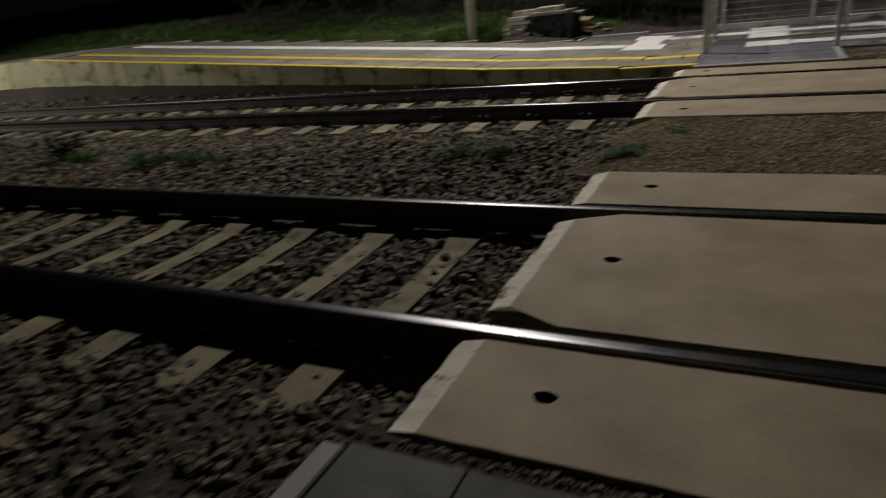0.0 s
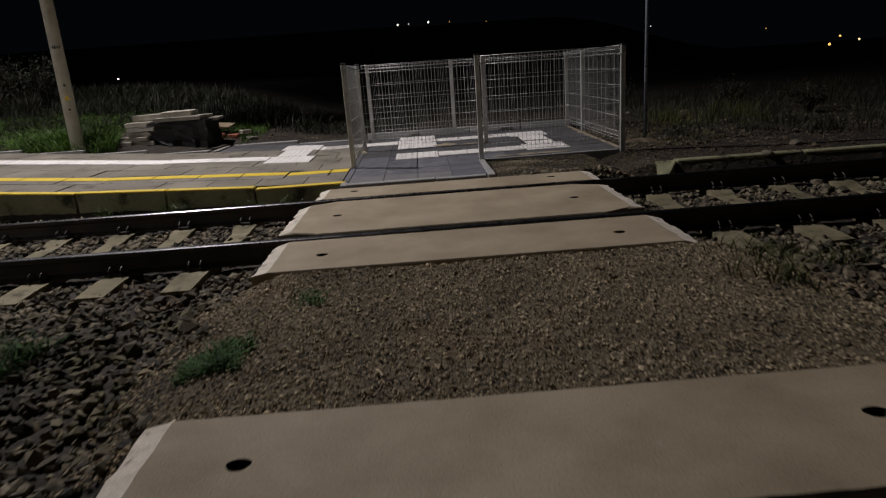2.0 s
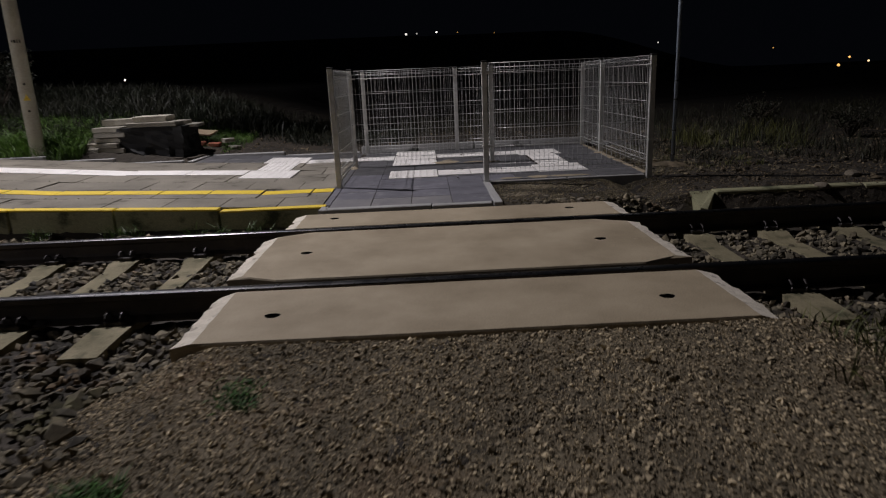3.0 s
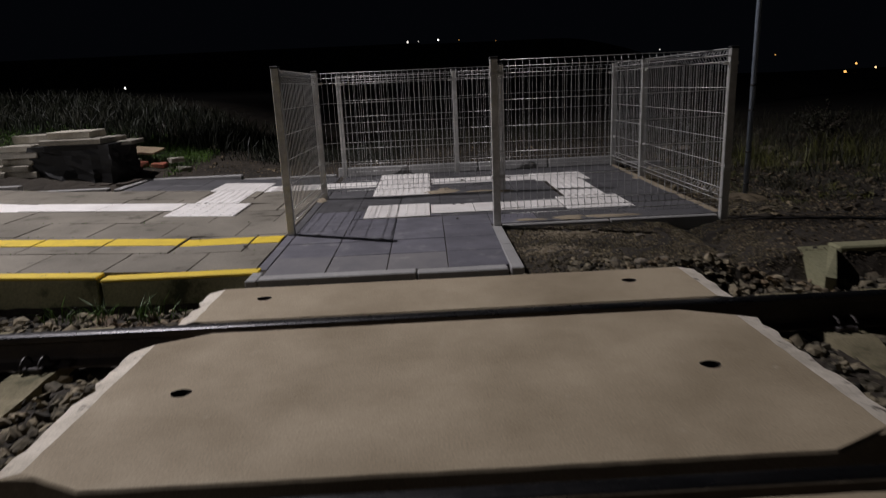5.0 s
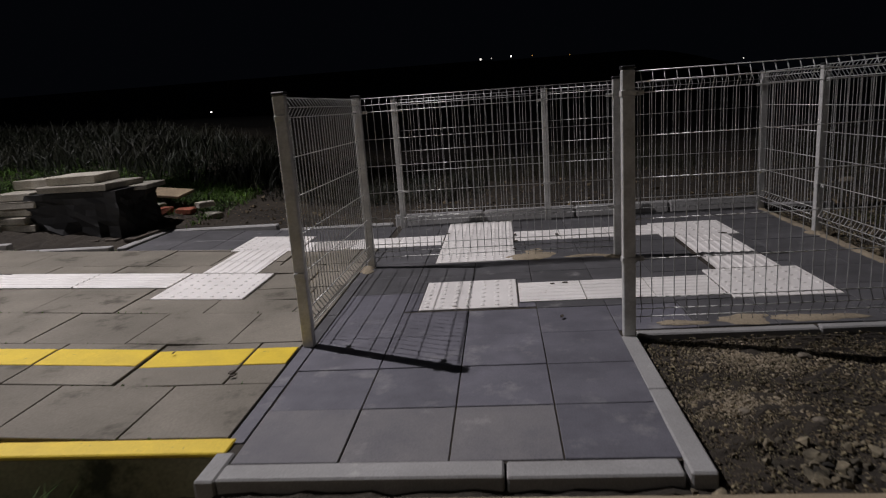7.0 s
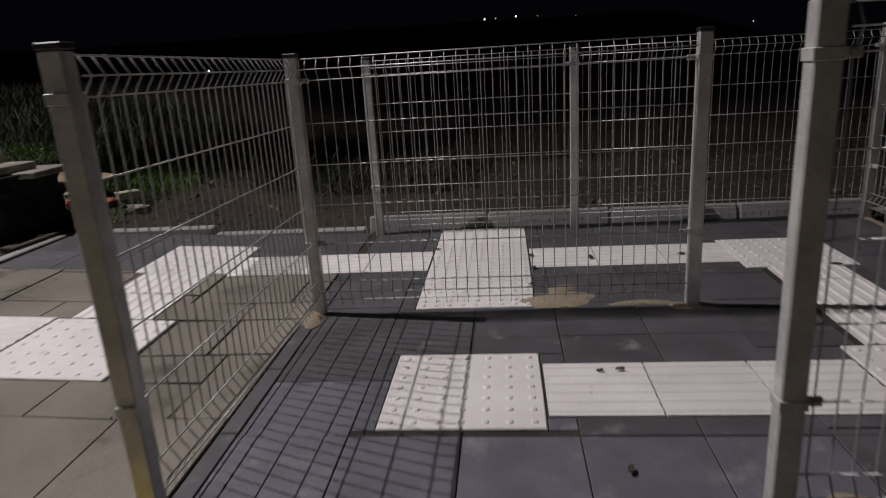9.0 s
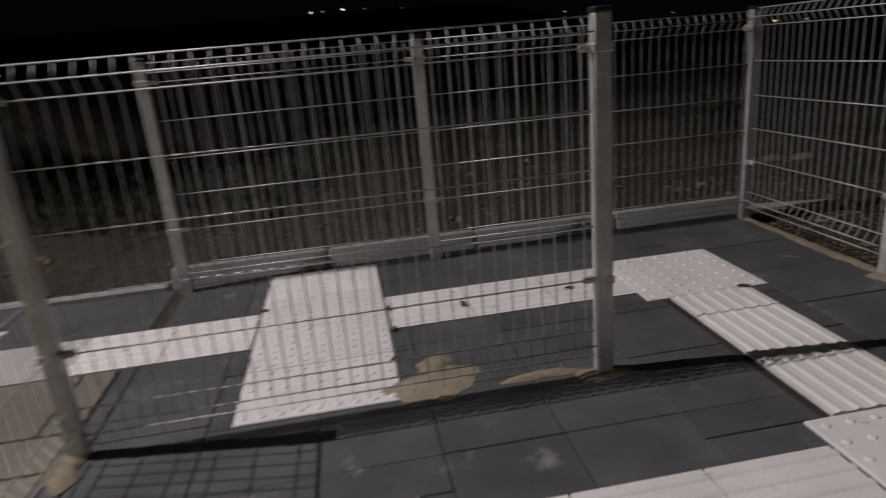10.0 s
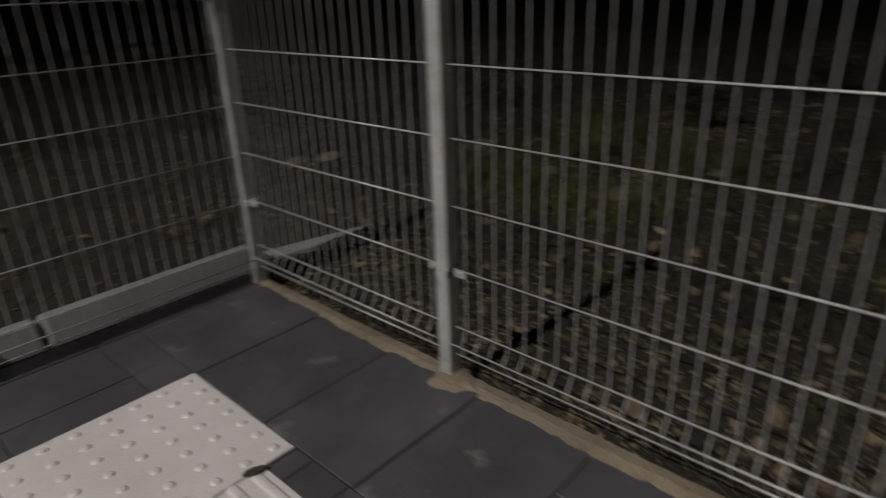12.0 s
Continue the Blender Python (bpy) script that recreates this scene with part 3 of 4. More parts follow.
STRIPS = [(0.796 + 0.405 * k, 1.198 + 0.405 * k, 11.296, 11.702, 0) for k in range(3)]
STRIPS += [(2.131, 2.535, 12.640, 12.866, 1), (2.131, 2.535, 12.236, 12.638, 1), (2.131, 2.535, 11.834, 12.234, 1)]
STRIPS += [(0.810 + 0.404 * k, 1.212 + 0.404 * k, 12.972, 13.378, 0) for k in range(3)]
STRIPS += [(-0.225 - 0.404 * k + 0.0, 0.177 - 0.404 * k, 12.972, 13.378, 0) for k in range(3)] + [(-1.117, -0.635, 12.972, 13.378, 0)]
STRIPS += [(-1.655, -1.205, 12.244, 12.62, 1), (-1.655, -1.205, 12.624, 13.002, 1)]
LONG = [(-1.73 - 0.75 * (k + 1), -1.73 - 0.75 * k, 11.850, 12.250) for k in range(16)]
TACT = [p[:4] for p in PADS + BACKPADS + STRIPS + LONG]


def free(x0, x1, y0, y1):
    """What is left of a tile beside the tactile areas, as rectangles."""
    out = [(x0, x1, y0, y1)]
    for a, b, c, d in TACT:
        nxt = []
        for p, q, r, s in out:
            if b <= p + 0.004 or a >= q - 0.004 or d <= r + 0.004 or c >= s - 0.004:
                nxt.append((p, q, r, s))
                continue
            if r < c:
                nxt.append((p, q, r, c))
            if d < s:
                nxt.append((p, q, d, s))
            lo, hi = max(r, c), min(s, d)
            if p < a:
                nxt.append((p, a, lo, hi))
            if b < q:
                nxt.append((b, q, lo, hi))
        out = nxt
    return [o for o in out if o[1] - o[0] > 0.04 and o[3] - o[2] > 0.04]


def dome_tile(w, d, cols, rows, key):
    """A white tactile tile with rows of flat-topped studs."""
    bm = box(-w / 2, w / 2, -d / 2, d / 2, -0.05, 0)
    es = [e for e in bm.edges if min(v.co.z for v in e.verts) > -1e-4]
    bmesh.ops.bevel(bm, geom=es, offset=0.004, segments=1, affect="EDGES")
    for i in range(cols):
        for j in range(rows):
            cx, cy = w * ((i + 0.5) / cols - 0.5), d * ((j + 0.5) / rows - 0.5)
            rings = [[bm.verts.new((cx + r * math.cos(a), cy + r * math.sin(a), z)) for a in np.linspace(0, 2 * math.pi, 9)[:-1]] for r, z in ((0.016, -0.001), (0.013, 0.0040), (0.008, 0.0056))]
            for p, q in zip(rings, rings[1:]):
                for k in range(8):
                    bm.faces.new((p[k], p[(k + 1) % 8], q[(k + 1) % 8], q[k])).smooth = True
            bm.faces.new(rings[-1])
    return mesh_of(bm, key, M_TACT)


def rib_tile(w, d, ribs, along):
    """A white guiding tile with rounded ribs; along 0: ribs run along x, 1: along y."""
    bm = bmesh.new()
    L, Wd = (w, d) if along == 0 else (d, w)
    prof = []
    for k in range(ribs * 8 + 1):
        u = k / (ribs * 8)
        prof.append((Wd * (u - 0.5), 0.0055 * max(0.0, math.sin(2 * math.pi * (u * ribs - 0.25))) ** 0.5))
    prof = [(-Wd / 2, -0.05)] + prof + [(Wd / 2, -0.05)]
    rings = []
    for e in (-L / 2, L / 2):
        rings.append([bm.verts.new((e, v, z) if along == 0 else (-v, e, z)) for v, z in prof])
    for k in range(len(prof) - 1):
        bm.faces.new((rings[0][k], rings[1][k], rings[1][k + 1], rings[0][k + 1]))
    bm.faces.new(rings[0][::-1])
    bm.faces.new(rings[1])
    bmesh.ops.recalc_face_normals(bm, faces=bm.faces)
    return mesh_of(bm, "tactile_rib_tile", M_TACT)


def host(x):
    return pavement if x > -0.36 else platform


for a, b, c, d in PADS:
    link("tactile_stud_tile", dome_tile(b - a - 0.006, d - c - 0.006, 7, 7, "tactile_stud_tile"), host((a + b) / 2), Matrix.Translation((0, 0, 0.004)) @ slope_pose((a + b) / 2, (c + d) / 2), "white tactile tile with raised studs")
for a, b, c, d in BACKPADS:
    link("tactile_stud_tile", dome_tile(b - a - 0.006, d - c - 0.006, 9, 6, "tactile_stud_tile"), pavement, Matrix.Translation((0, 0, 0.004)) @ slope_pose((a + b) / 2, (c + d) / 2), "white tactile tile with raised studs")
for a, b, c, d, al in STRIPS:
    link("tactile_rib_tile", rib_tile(b - a - 0.005, d - c - 0.005, 6, al), host((a + b) / 2), Matrix.Translation((0, 0, 0.004)) @ slope_pose((a + b) / 2, (c + d) / 2), "white ribbed guiding tile")
for a, b, c, d in LONG:
    link("tactile_rib_tile", rib_tile(b - a - 0.008, d - c - 0.005, 6, 0), platform, Matrix.Translation((0, 0, 0.004)) @ slope_pose((a + b) / 2, (c + d) / 2), "white ribbed guiding tile")

# graphite tiles in a 0.4 m grid
TX = [-0.30, 0.10, 0.495, 0.893, 1.290]
for j in range(3):
    y0, y1 = 9.572 + 0.402 * j, 9.572 + 0.402 * (j + 1)
    for a, b in zip(TX, TX[1:]):
        lay("paving_tile", pavement_4, a, b, y0, y1, M_TILE_SANDY if j == 0 and a < 0.8 else M_TILE_WORN, joint=0.006)
TX2 = [-0.30, 0.10, 0.495, 0.893, 1.293, 1.693, 2.093, 2.493, 2.64, 3.185]
for j in range(9):
    y0, y1 = 10.778 + 0.402 * j, min(10.778 + 0.402 * (j + 1), 14.022)
    for a, b in zip(TX2, TX2[1:]):
        if a > 2.6:
            y0, y1 = max(10.778, 10.606 + 0.404 * j), min(10.606 + 0.404 * (j + 1), 14.022)
        for r in free(a, b, y0, y1) if (a, j) != (2.64, 3) else ((a, 2.96, y0, y1), (2.96, b, y0, y1)):
            lay("paving_tile", pavement, *r, M_TILE_WORN if (j < 2 and a < 0.8) or (j < 1 and a < 1.3) else M_TILE, joint=0.0045)
for y0, y1 in ((13.06, 13.455), (13.455, 13.955)):
    for k in range(6):
        a, b = -2.78 + 0.403 * k, -2.78 + 0.403 * (k + 1)
        for r in free(a, b, y0, y1):
            lay("paving_tile", pavement_2, *r, M_TILE, joint=0.0045)

# worn platform slabs in running bond; the second row carries a yellow line
ROWS_Y = [(9.762, 10.250, -0.85, 0.575), (10.250, 10.775, -0.62, 0.555), (10.775, 11.300, -0.82, 0.585), (11.300, 11.845, -0.62, 0.59), (12.254, 12.49, -0.73, 0.55), (12.49, 13.05, -0.53, 0.57)]
for y0, y1, first, long in ROWS_Y:
    x1, x0 = -0.382, first
    while x1 > -17:
        for r in free(x0, x1, y0, y1):
            lay("platform_slab", platform, *r, M_PAVE, h=0.07, joint=0.009, wob=0.003)
            if y0 == 10.250 and x1 > -13.6:
                lay("yellow_line", platform, r[0], r[1], 10.462, 10.690, M_YELLOW, h=0.012, joint=0.016, up=0.0065, wob=0.0005)
        x1, x0 = x0, x0 - long + rnd(-0.02, 0.02)
for x0, x1 in ((-1.062, -0.72), (-0.72, -0.382)):
    lay("platform_slab", platform, x0, x1, 11.845, 12.254, M_PAVE, h=0.07, joint=0.014)

# edge wall in metre-long panels with a yellow coping
WALLX = [-0.335] + [-1.37 - 1.0 * k for k in range(22)]
for x1, x0 in zip(WALLX, WALLX[1:]):
    xm = (x0 + x1) / 2
    zt = float(pave_z(np.array(xm), np.array(9.7)))
    tilt = ramp_tilt(xm)
    w = x1 - x0 - 0.018
    bm = box(-w / 2, w / 2, -0.055, 0.06, -0.75, -0.012, 0.008)
    wall = part("edge_panel", bm, M_WALL, platform, "mossy concrete edge panel", pose(xm, 9.702, zt, 0, tilt, rnd(-0.2, 0.2)))
    if x0 > -14.5:
        bm = box(-w / 2, w / 2, -0.060, 0.050, -0.014, 0.006, 0.005)
        part("coping", bm, M_YELLOW, wall, "yellow painted edge")


# kerbs
def kerb(x0, y0, x1, y1, wide, zt, h, name="kerb_stone", gap=1.0, parent=None, edge=0.007, material=None, batter=0.0):
    p, q = Vector((x0, y0, 0)), Vector((x1, y1, 0))
    n = max(1, round((q - p).length / gap))
    yaw = math.degrees(math.atan2(y1 - y0, x1 - x0))
    for k in range(n):
        c = p.lerp(q, (k + 0.5) / n)
        L = (q - p).length / n - 0.008
        bm = box(-L / 2, L / 2, -wide / 2, wide / 2, -h, 0, edge)
        part(name, bm, material or M_KERB, parent, "", pose(c.x, c.y, zt + float(ramp_z(np.array(c.x))) + rnd(-0.003, 0.003), batter, 0, yaw + rnd(-0.25, 0.25)))


front_kerb = empty("kerb", pose(0, 0, 0), "light grey concrete kerb round the new paving", "kerb", kind="structure")
for a, b in ((-0.31, 0.69), (0.69, 1.27)):
    kerb(a, 9.515, b, 9.515, 0.10, 0.022, 0.22, parent=front_kerb, gap=1.0)
kerb(-0.345, 9.455, -0.345, 9.655, 0.075, 0.024, 0.22, parent=front_kerb, gap=0.3)
kerb(1.325, 9.46, 1.325, 10.70, 0.085, 0.026, 0.2, parent=front_kerb, gap=0.62)
for k in range(7):
    lay("edging_tile", pavement_4 if k < 2 else pavement, -0.376, -0.304, 9.72 + 0.494 * k, 9.72 + 0.494 * (k + 1), M_TILE_WORN if k < 2 else M_TILE, h=0.2, joint=0.005, wob=0.001)
kerb(1.37, 10.745, 3.15, 10.745, 0.06, 0.022, 0.2, parent=front_kerb, gap=0.9)
back_kerb = empty("kerb", pose(0, 0, 0), "raised concrete kerb at the back of the paving", "kerb", kind="structure")
kerb(-0.40, 14.10, 3.30, 14.10, 0.10, 0.150, 0.30, parent=back_kerb, edge=0.016, batter=-15.0)
kerb(-2.86, 14.01, -0.41, 14.01, 0.09, 0.080, 0.28, parent=back_kerb, edge=0.012)
kerb(-2.845, 13.10, -2.845, 13.96, 0.085, 0.062, 0.25, parent=back_kerb, gap=0.45)
kerb(-14.0, 13.10, -2.93, 13.10, 0.08, 0.058, 0.2, parent=back_kerb)
kerb(3.30, 14.13, 3.92, 13.99, 0.10, 0.06, 0.12, parent=back_kerb, gap=0.8)

# paving at the start
kerb(-0.655, 1.54, -0.665, 0.0, 0.085, -0.004, 0.2, parent=pavement_3, gap=0.5)
for j in range(4):
    for k in range(8):
        x0, y1 = -0.60 + 0.402 * k, 1.555 - 0.402 * j
        link("paving_tile", tile_mesh(0.395, 0.395, 0.06, M_TILE_DIRTY), pavement_3, pose(x0 + 0.2, y1 - 0.2, -0.006 + rnd(-0.002, 0.002)))

# old platform edge on the other side of the path
old_edge = empty("platform_edge", pose(0, 0, 0), "old low concrete platform edge overgrown with moss", "platform edge", kind="structure")
for k in range(14):
    x0 = 3.47 + 1.5 * k
    bm = box(-0.74, 0.74, -0.07, 0.07, -0.5, 0.0, 0.012)
    part("edge_block", bm, M_WALL, old_edge, "", pose(x0 + 0.79, 9.785 - 0.012 * k, -0.022 + rnd(-0.006, 0.006), 0, 0, rnd(-0.3, 0.3)))
bm = bmesh.new()
tops = [bm.verts.new(v) for v in ((3.285, 9.80, -0.028), (3.215, 9.36, -0.105), (3.275, 9.34, -0.115), (3.50, 9.712, -0.030), (3.50, 9.80, -0.026))]
feet = [bm.verts.new((v.co.x, v.co.y, -0.45)) for v in tops]
bm.faces.new(tops)
for k in range(5):
    bm.faces.new((tops[k], feet[k], feet[(k + 1) % 5], tops[(k + 1) % 5]))
bmesh.ops.recalc_face_normals(bm, faces=bm.faces)
part("wing_block", bm, M_WALL, old_edge, "pale broken end block")


# ---- fence ----
def fence_post(x, y, z0, top, clamps, wide=(0.06, 0.05)):
    th = empty("fence_post", pose(x, y, z0), "galvanised rectangular fence post with a black cap", "fence post", "posts of the mesh fence")
    w, d = wide[0] / 2, wide[1] / 2
    part("tube", box(-w, w, -d, d, -0.05, top - z0 - 0.012, 0.004), M_ZINC, th)
    part("cap", box(-w - 0.003, w + 0.003, -d - 0.003, d + 0.003, top - z0 - 0.012, top - z0 + 0.006, 0.004), M_CAP, th, "black plastic cap")
    for z, yaw in clamps:
        bm = box(-w - 0.004, w + 0.004, -d - 0.004, d + 0.004, -0.014, 0.014, 0.002)
        add_box(bm, w, w + 0.045, -0.006, 0.006, -0.012, 0.012, 0.002)
        add_box(bm, w + 0.018, w + 0.030, -0.014, 0.014, -0.006, 0.006)
        part("clamp", bm, M_ZINC, th, "", pose(0, 0, z - z0, 0, 0, yaw))
    return th


WIRES = [0.118, 0.168, 0.218, 0.418, 0.618, 0.818, 1.018, 1.218, 1.268, 1.316]


def picket_mesh(fold):
    pts = [(0, 0, 0.088), (0, 0, 0.118), (0, fold, 0.168), (0, 0, 0.218), (0, 0, 1.218), (0, fold, 1.268), (0, 0, 1.319)]
    return mesh_of(tube(pts, 0.0025, 6), "picket", M_WIRE_DIM, True)


PICKET = picket_mesh(-0.032)


def fence_panel(x0, y0, x1, y1, dz=0.0):
    """A welded mesh panel with a fold near its top and foot, which points to the right of its run."""
    L = math.hypot(x1 - x0, y1 - y0)
    yaw = math.degrees(math.atan2(y1 - y0, x1 - x0))
    th = empty("mesh_fence", pose(x0, y0, dz, 0, 0, yaw), "galvanised welded wire mesh fence panel with folded edges", "fence", "panels of the mesh fence")
    wire = mesh_of(tube([(0.035, 0, 0), (L - 0.035, 0, 0)], 0.0028, 6), "wire", M_ZINC, True)
    for z in WIRES:
        link("wire", wire, th, pose(0, (-0.032 if z in (0.168, 1.268) else -0.0045), z))
    n = int((L - 0.10) / 0.0545)
    a = (L - n * 0.0545) / 2
    for k in range(n + 1):
        link("picket", PICKET, th, pose(a + 0.0545 * k, 0, 0, rnd(-0.05, 0.05), rnd(-0.05, 0.05), 0))
    return th


for x, y, z0, cl in ((-0.338, 10.712, 0.025, [(1.218, 90), (0.418, 90)]), (1.331, 10.715, 0.025, [(1.218, 0), (0.418, 0)]), (3.190, 10.722, 0.03, [(1.218, 180), (0.418, 90)]),
                     (-0.312, 12.318, 0.04, [(1.218, 0), (0.418, 0)]), (1.566, 12.318, 0.035, [(1.218, 180), (0.418, 180)]),
                     (-0.286, 13.90, 0.05, [(1.218, 0), (0.418, 0)]), (1.167, 13.90, 0.05, [(1.218, 180), (0.418, 0)]), (3.190, 13.90, 0.05, [(1.218, 180), (0.418, -90)]),
                     (3.192, 12.776, 0.05, [(1.218, 90), (0.418, -90), (1.218, -90), (0.418, 90)])):
    fence_post(x, y, z0, 1.338, cl)
fence_panel(1.331, 10.715, 3.190, 10.722)
fence_panel(-0.312, 12.318, 1.566, 12.318)
fence_panel(-0.286, 13.90, 1.167, 13.90)
fence_panel(1.167, 13.90, 3.190, 13.90)
fence_panel(3.192, 13.90, 3.192, 12.776, 0.014)
fence_panel(3.192, 12.776, 3.190, 10.722, 0.014)
fence_panel(-0.338, 10.712, -0.312, 12.318)


# sand and mortar left round the posts
def patch(x, y, rx, ry, h, seed, z=None, material=M_SAND, label="dried sandy mortar on the paving round a post"):
    r = random.Random(seed)
    bm = bmesh.new()
    z = float(pave_z(np.array(x), np.array(y))) if z is None else z
    ph = [r.uniform(0, 6.28) for _ in range(4)]
    rings = []
    for f, hh in ((1.0, -0.004), (0.75, 0.55 * h), (0.4, 0.9 * h)):
        ring = []
        for k in range(28):
            a = 2 * math.pi * k / 28
            e = 1 + 0.22 * math.sin(2 * a + ph[0]) + 0.16 * math.sin(3 * a + ph[1]) + 0.10 * math.sin(7 * a + ph[2]) + r.uniform(-0.04, 0.04)
            ring.append(bm.verts.new((rx * f * e * math.cos(a), ry * f * e * math.sin(a), hh + r.uniform(-0.1, 0.1) * h)))
        rings.append(ring)
    for p, q in zip(rings, rings[1:]):
        for k in range(28):
            bm.faces.new((p[k], p[(k + 1) % 28], q[(k + 1) % 28], q[k]))
    bm.faces.new(rings[-1])
    ob = link("mortar_patch", mesh_of(bm, "mortar_patch", material, True), m=pose(x, y, z + 0.006))
    return tagged(ob, label, "mortar", "mortar patches on the paving")


patch(0.93, 12.42, 0.16, 0.13, 0.012, 1)
patch(0.95, 12.57, 0.07, 0.09, 0.010, 2)
patch(1.34, 12.36, 0.13, 0.035, 0.008, 3)
patch(1.56, 12.30, 0.09, 0.06, 0.010, 4)
patch(-0.34, 12.24, 0.07, 0.10, 0.018, 5)
patch(1.95, 10.86, 0.15, 0.07, 0.004, 6)
patch(2.3, 10.85, 0.20, 0.06, 0.004, 7)
patch(1.62, 10.84, 0.12, 0.04, 0.003, 9)
patch(3.17, 12.74, 0.06, 0.10, 0.012, 8)
sy = np.arange(10.80, 13.92, 0.03)
edge = 3.142 + 0.020 * lumps(sy, sy * 0, 9.0, 31) + rng.normal(0, 0.003, len(sy))
cols = [edge, edge * 0.5 + 3.215 * 0.5, np.full(len(sy), 3.215), np.full(len(sy), 3.235)]
A, B = np.stack(cols, 1), np.repeat(sy[:, None], 4, 1)
C = pave_z(A, B) + np.array([-0.003, 0.007, 0.004, -0.06])[None] + rng.normal(0, 0.0012, A.shape)
k = np.arange(A.size).reshape(A.shape)
q = np.stack([k[:-1, :-1], k[:-1, 1:], k[1:, 1:], k[1:, :-1]], -1).reshape(-1, 4)
tagged(link("mortar_strip", mesh_np("mortar_strip", np.stack([A, B, C], -1).reshape(-1, 3), q, M_SAND)), "strip of sandy mortar along the foot of the fence", "mortar", kind="structure")
patch(3.72, 11.48, 0.20, 0.16, 0.05, 40, z=-0.005, material=M_CRUMB, label="heap of sandy earth round the foot of a steel pole")



# ---- poles ----
def steel_pole(x, y, z0, h, r=0.028):
    th = empty("steel_pole", pose(x, y, z0), "thin blue-grey steel pole standing beside the fence", "pole")
    part("tube", tube([(0, 0, -0.1), (0, 0, h)], r, 14), M_PIPE, th, smooth=True)
    for z in (0.12, 0.42, 0.80, 1.02):
        part("band", tube([(0, 0, z), (0, 0, z + 0.018)], r + 0.003, 14), M_CAP, th, "dark band", smooth=True)
    part("cap", tube([(0, 0, h), (0, 0, h + 0.02)], r + 0.002, 14), M_CAP, th, smooth=True)


steel_pole(3.768, 11.52, 0.0, 4.2, 0.023)


def lamp_pole(x, y, z0):
    th = empty("lamp_pole", pose(x, y, z0), "tall tapered concrete lamp pole standing in the grass", "lamp pole")
    top = LAMP.z + 0.25 - z0
    lean = Vector((-0.16, 0.42, 0))
    part("pole", tube([lean * (-0.4 / top) - Vector((0, 0, 0.4)), lean + Vector((0, 0, top))], [0.105, 0.070], 24), M_POLE, th, smooth=True)
    a = LAMP - Vector((x, y, z0))
    part("arm", tube([(lean.x, lean.y, top - 0.25), ((a.x + lean.x) / 2, (a.y + lean.y) / 2, top - 0.02), (a.x, a.y, a.z + 0.14)], 0.028, 10), M_ZINC, th, smooth=True)
    head = part("lamp_head", box(-0.30, 0.30, -0.17, 0.17, 0.05, 0.15, 0.03), M_ZINC, th, "grey street lamp head", pose(a.x, a.y, a.z, 0, 0, math.degrees(math.atan2(a.y, a.x))))
    part("lens", box(-0.2, 0.2, -0.12, 0.12, 0.03, 0.048, 0.004), M_LENS, head, "bright lamp lens")
    d = Vector((0.42, -0.9, 0)).normalized()
    yaw = math.degrees(math.atan2(d.y, d.x)) + 90
    def on(z):
        r = 0.105 - 0.035 * (z + 0.4) / (top + 0.4)
        return pose(d.x * r + lean.x * z / top, d.y * r + lean.y * z / top, z, 0, 0, yaw)
    for k, w in enumerate((0.012, 0.022, 0.014, 0.016)):
        part("marking", box(-w / 2, w / 2, -0.004, 0.006, -0.022, 0.022), M_CAP, th, "dark stencilled marking", on(1.52) @ pose(-0.05 + 0.033 * k, 0, 0))
    # solid near-black plugs paint the shade of the bolt holes
    for z in (0.55, 0.93):
        part("hole", tube([(0, -0.006, 0), (0, 0.02, 0)], 0.017, 10), M_HOLE_SHADE, th, "bolt hole drawn as a plug in shade black", on(z))
    bm = bmesh.new()
    vs = [bm.verts.new(v) for v in ((-0.045, -0.006, -0.04), (0.045, -0.006, -0.04), (0, -0.006, 0.045), (-0.045, 0.004, -0.04), (0.045, 0.004, -0.04), (0, 0.004, 0.045))]
    for q in ((0, 1, 2), (5, 4, 3), (0, 3, 4, 1), (1, 4, 5, 2), (2, 5, 3, 0)):
        bm.faces.new([vs[i] for i in q])
    part("warning_sign", bm, M_SIGN, th, "small yellow warning triangle", on(0.74))


lamp_pole(-5.11, 13.24, 0.42)


# ---- stack of old slabs ----
def loose_slab(x, y, z, yaw, w=0.5, d=0.5, h=0.07, tilt=0.0, label="weathered concrete paving slab stacked beside the platform"):
    bm = box(-w / 2, w / 2, -d / 2, d / 2, 0, h, 0.008)
    for v in bm.verts:
        v.co += Vector((rnd(-0.006, 0.006), rnd(-0.006, 0.006), rnd(-0.003, 0.003)))
    ob = link("paving_slab", mesh_of(bm, "paving_slab", M_OLDSLAB), m=pose(x, y, z, tilt, 0, yaw))
    return tagged(ob, label, "paving slab", "stack of old paving slabs")


def pallet(x, y, z, yaw):
    th = empty("pallet", pose(x, y, z, 0, 0, yaw), "dark wooden pallet under a stack of slabs", "pallet")
    for k in (-0.36, 0, 0.36):
        part("runner", box(-0.68, 0.68, k - 0.05, k + 0.05, 0, 0.09, 0.004), M_TWIG, th)
    for k in range(7):
        part("board", box(-0.66 + 0.2 * k, -0.54 + 0.2 * k, -0.42, 0.42, 0.09, 0.112, 0.003), M_TWIG, th)


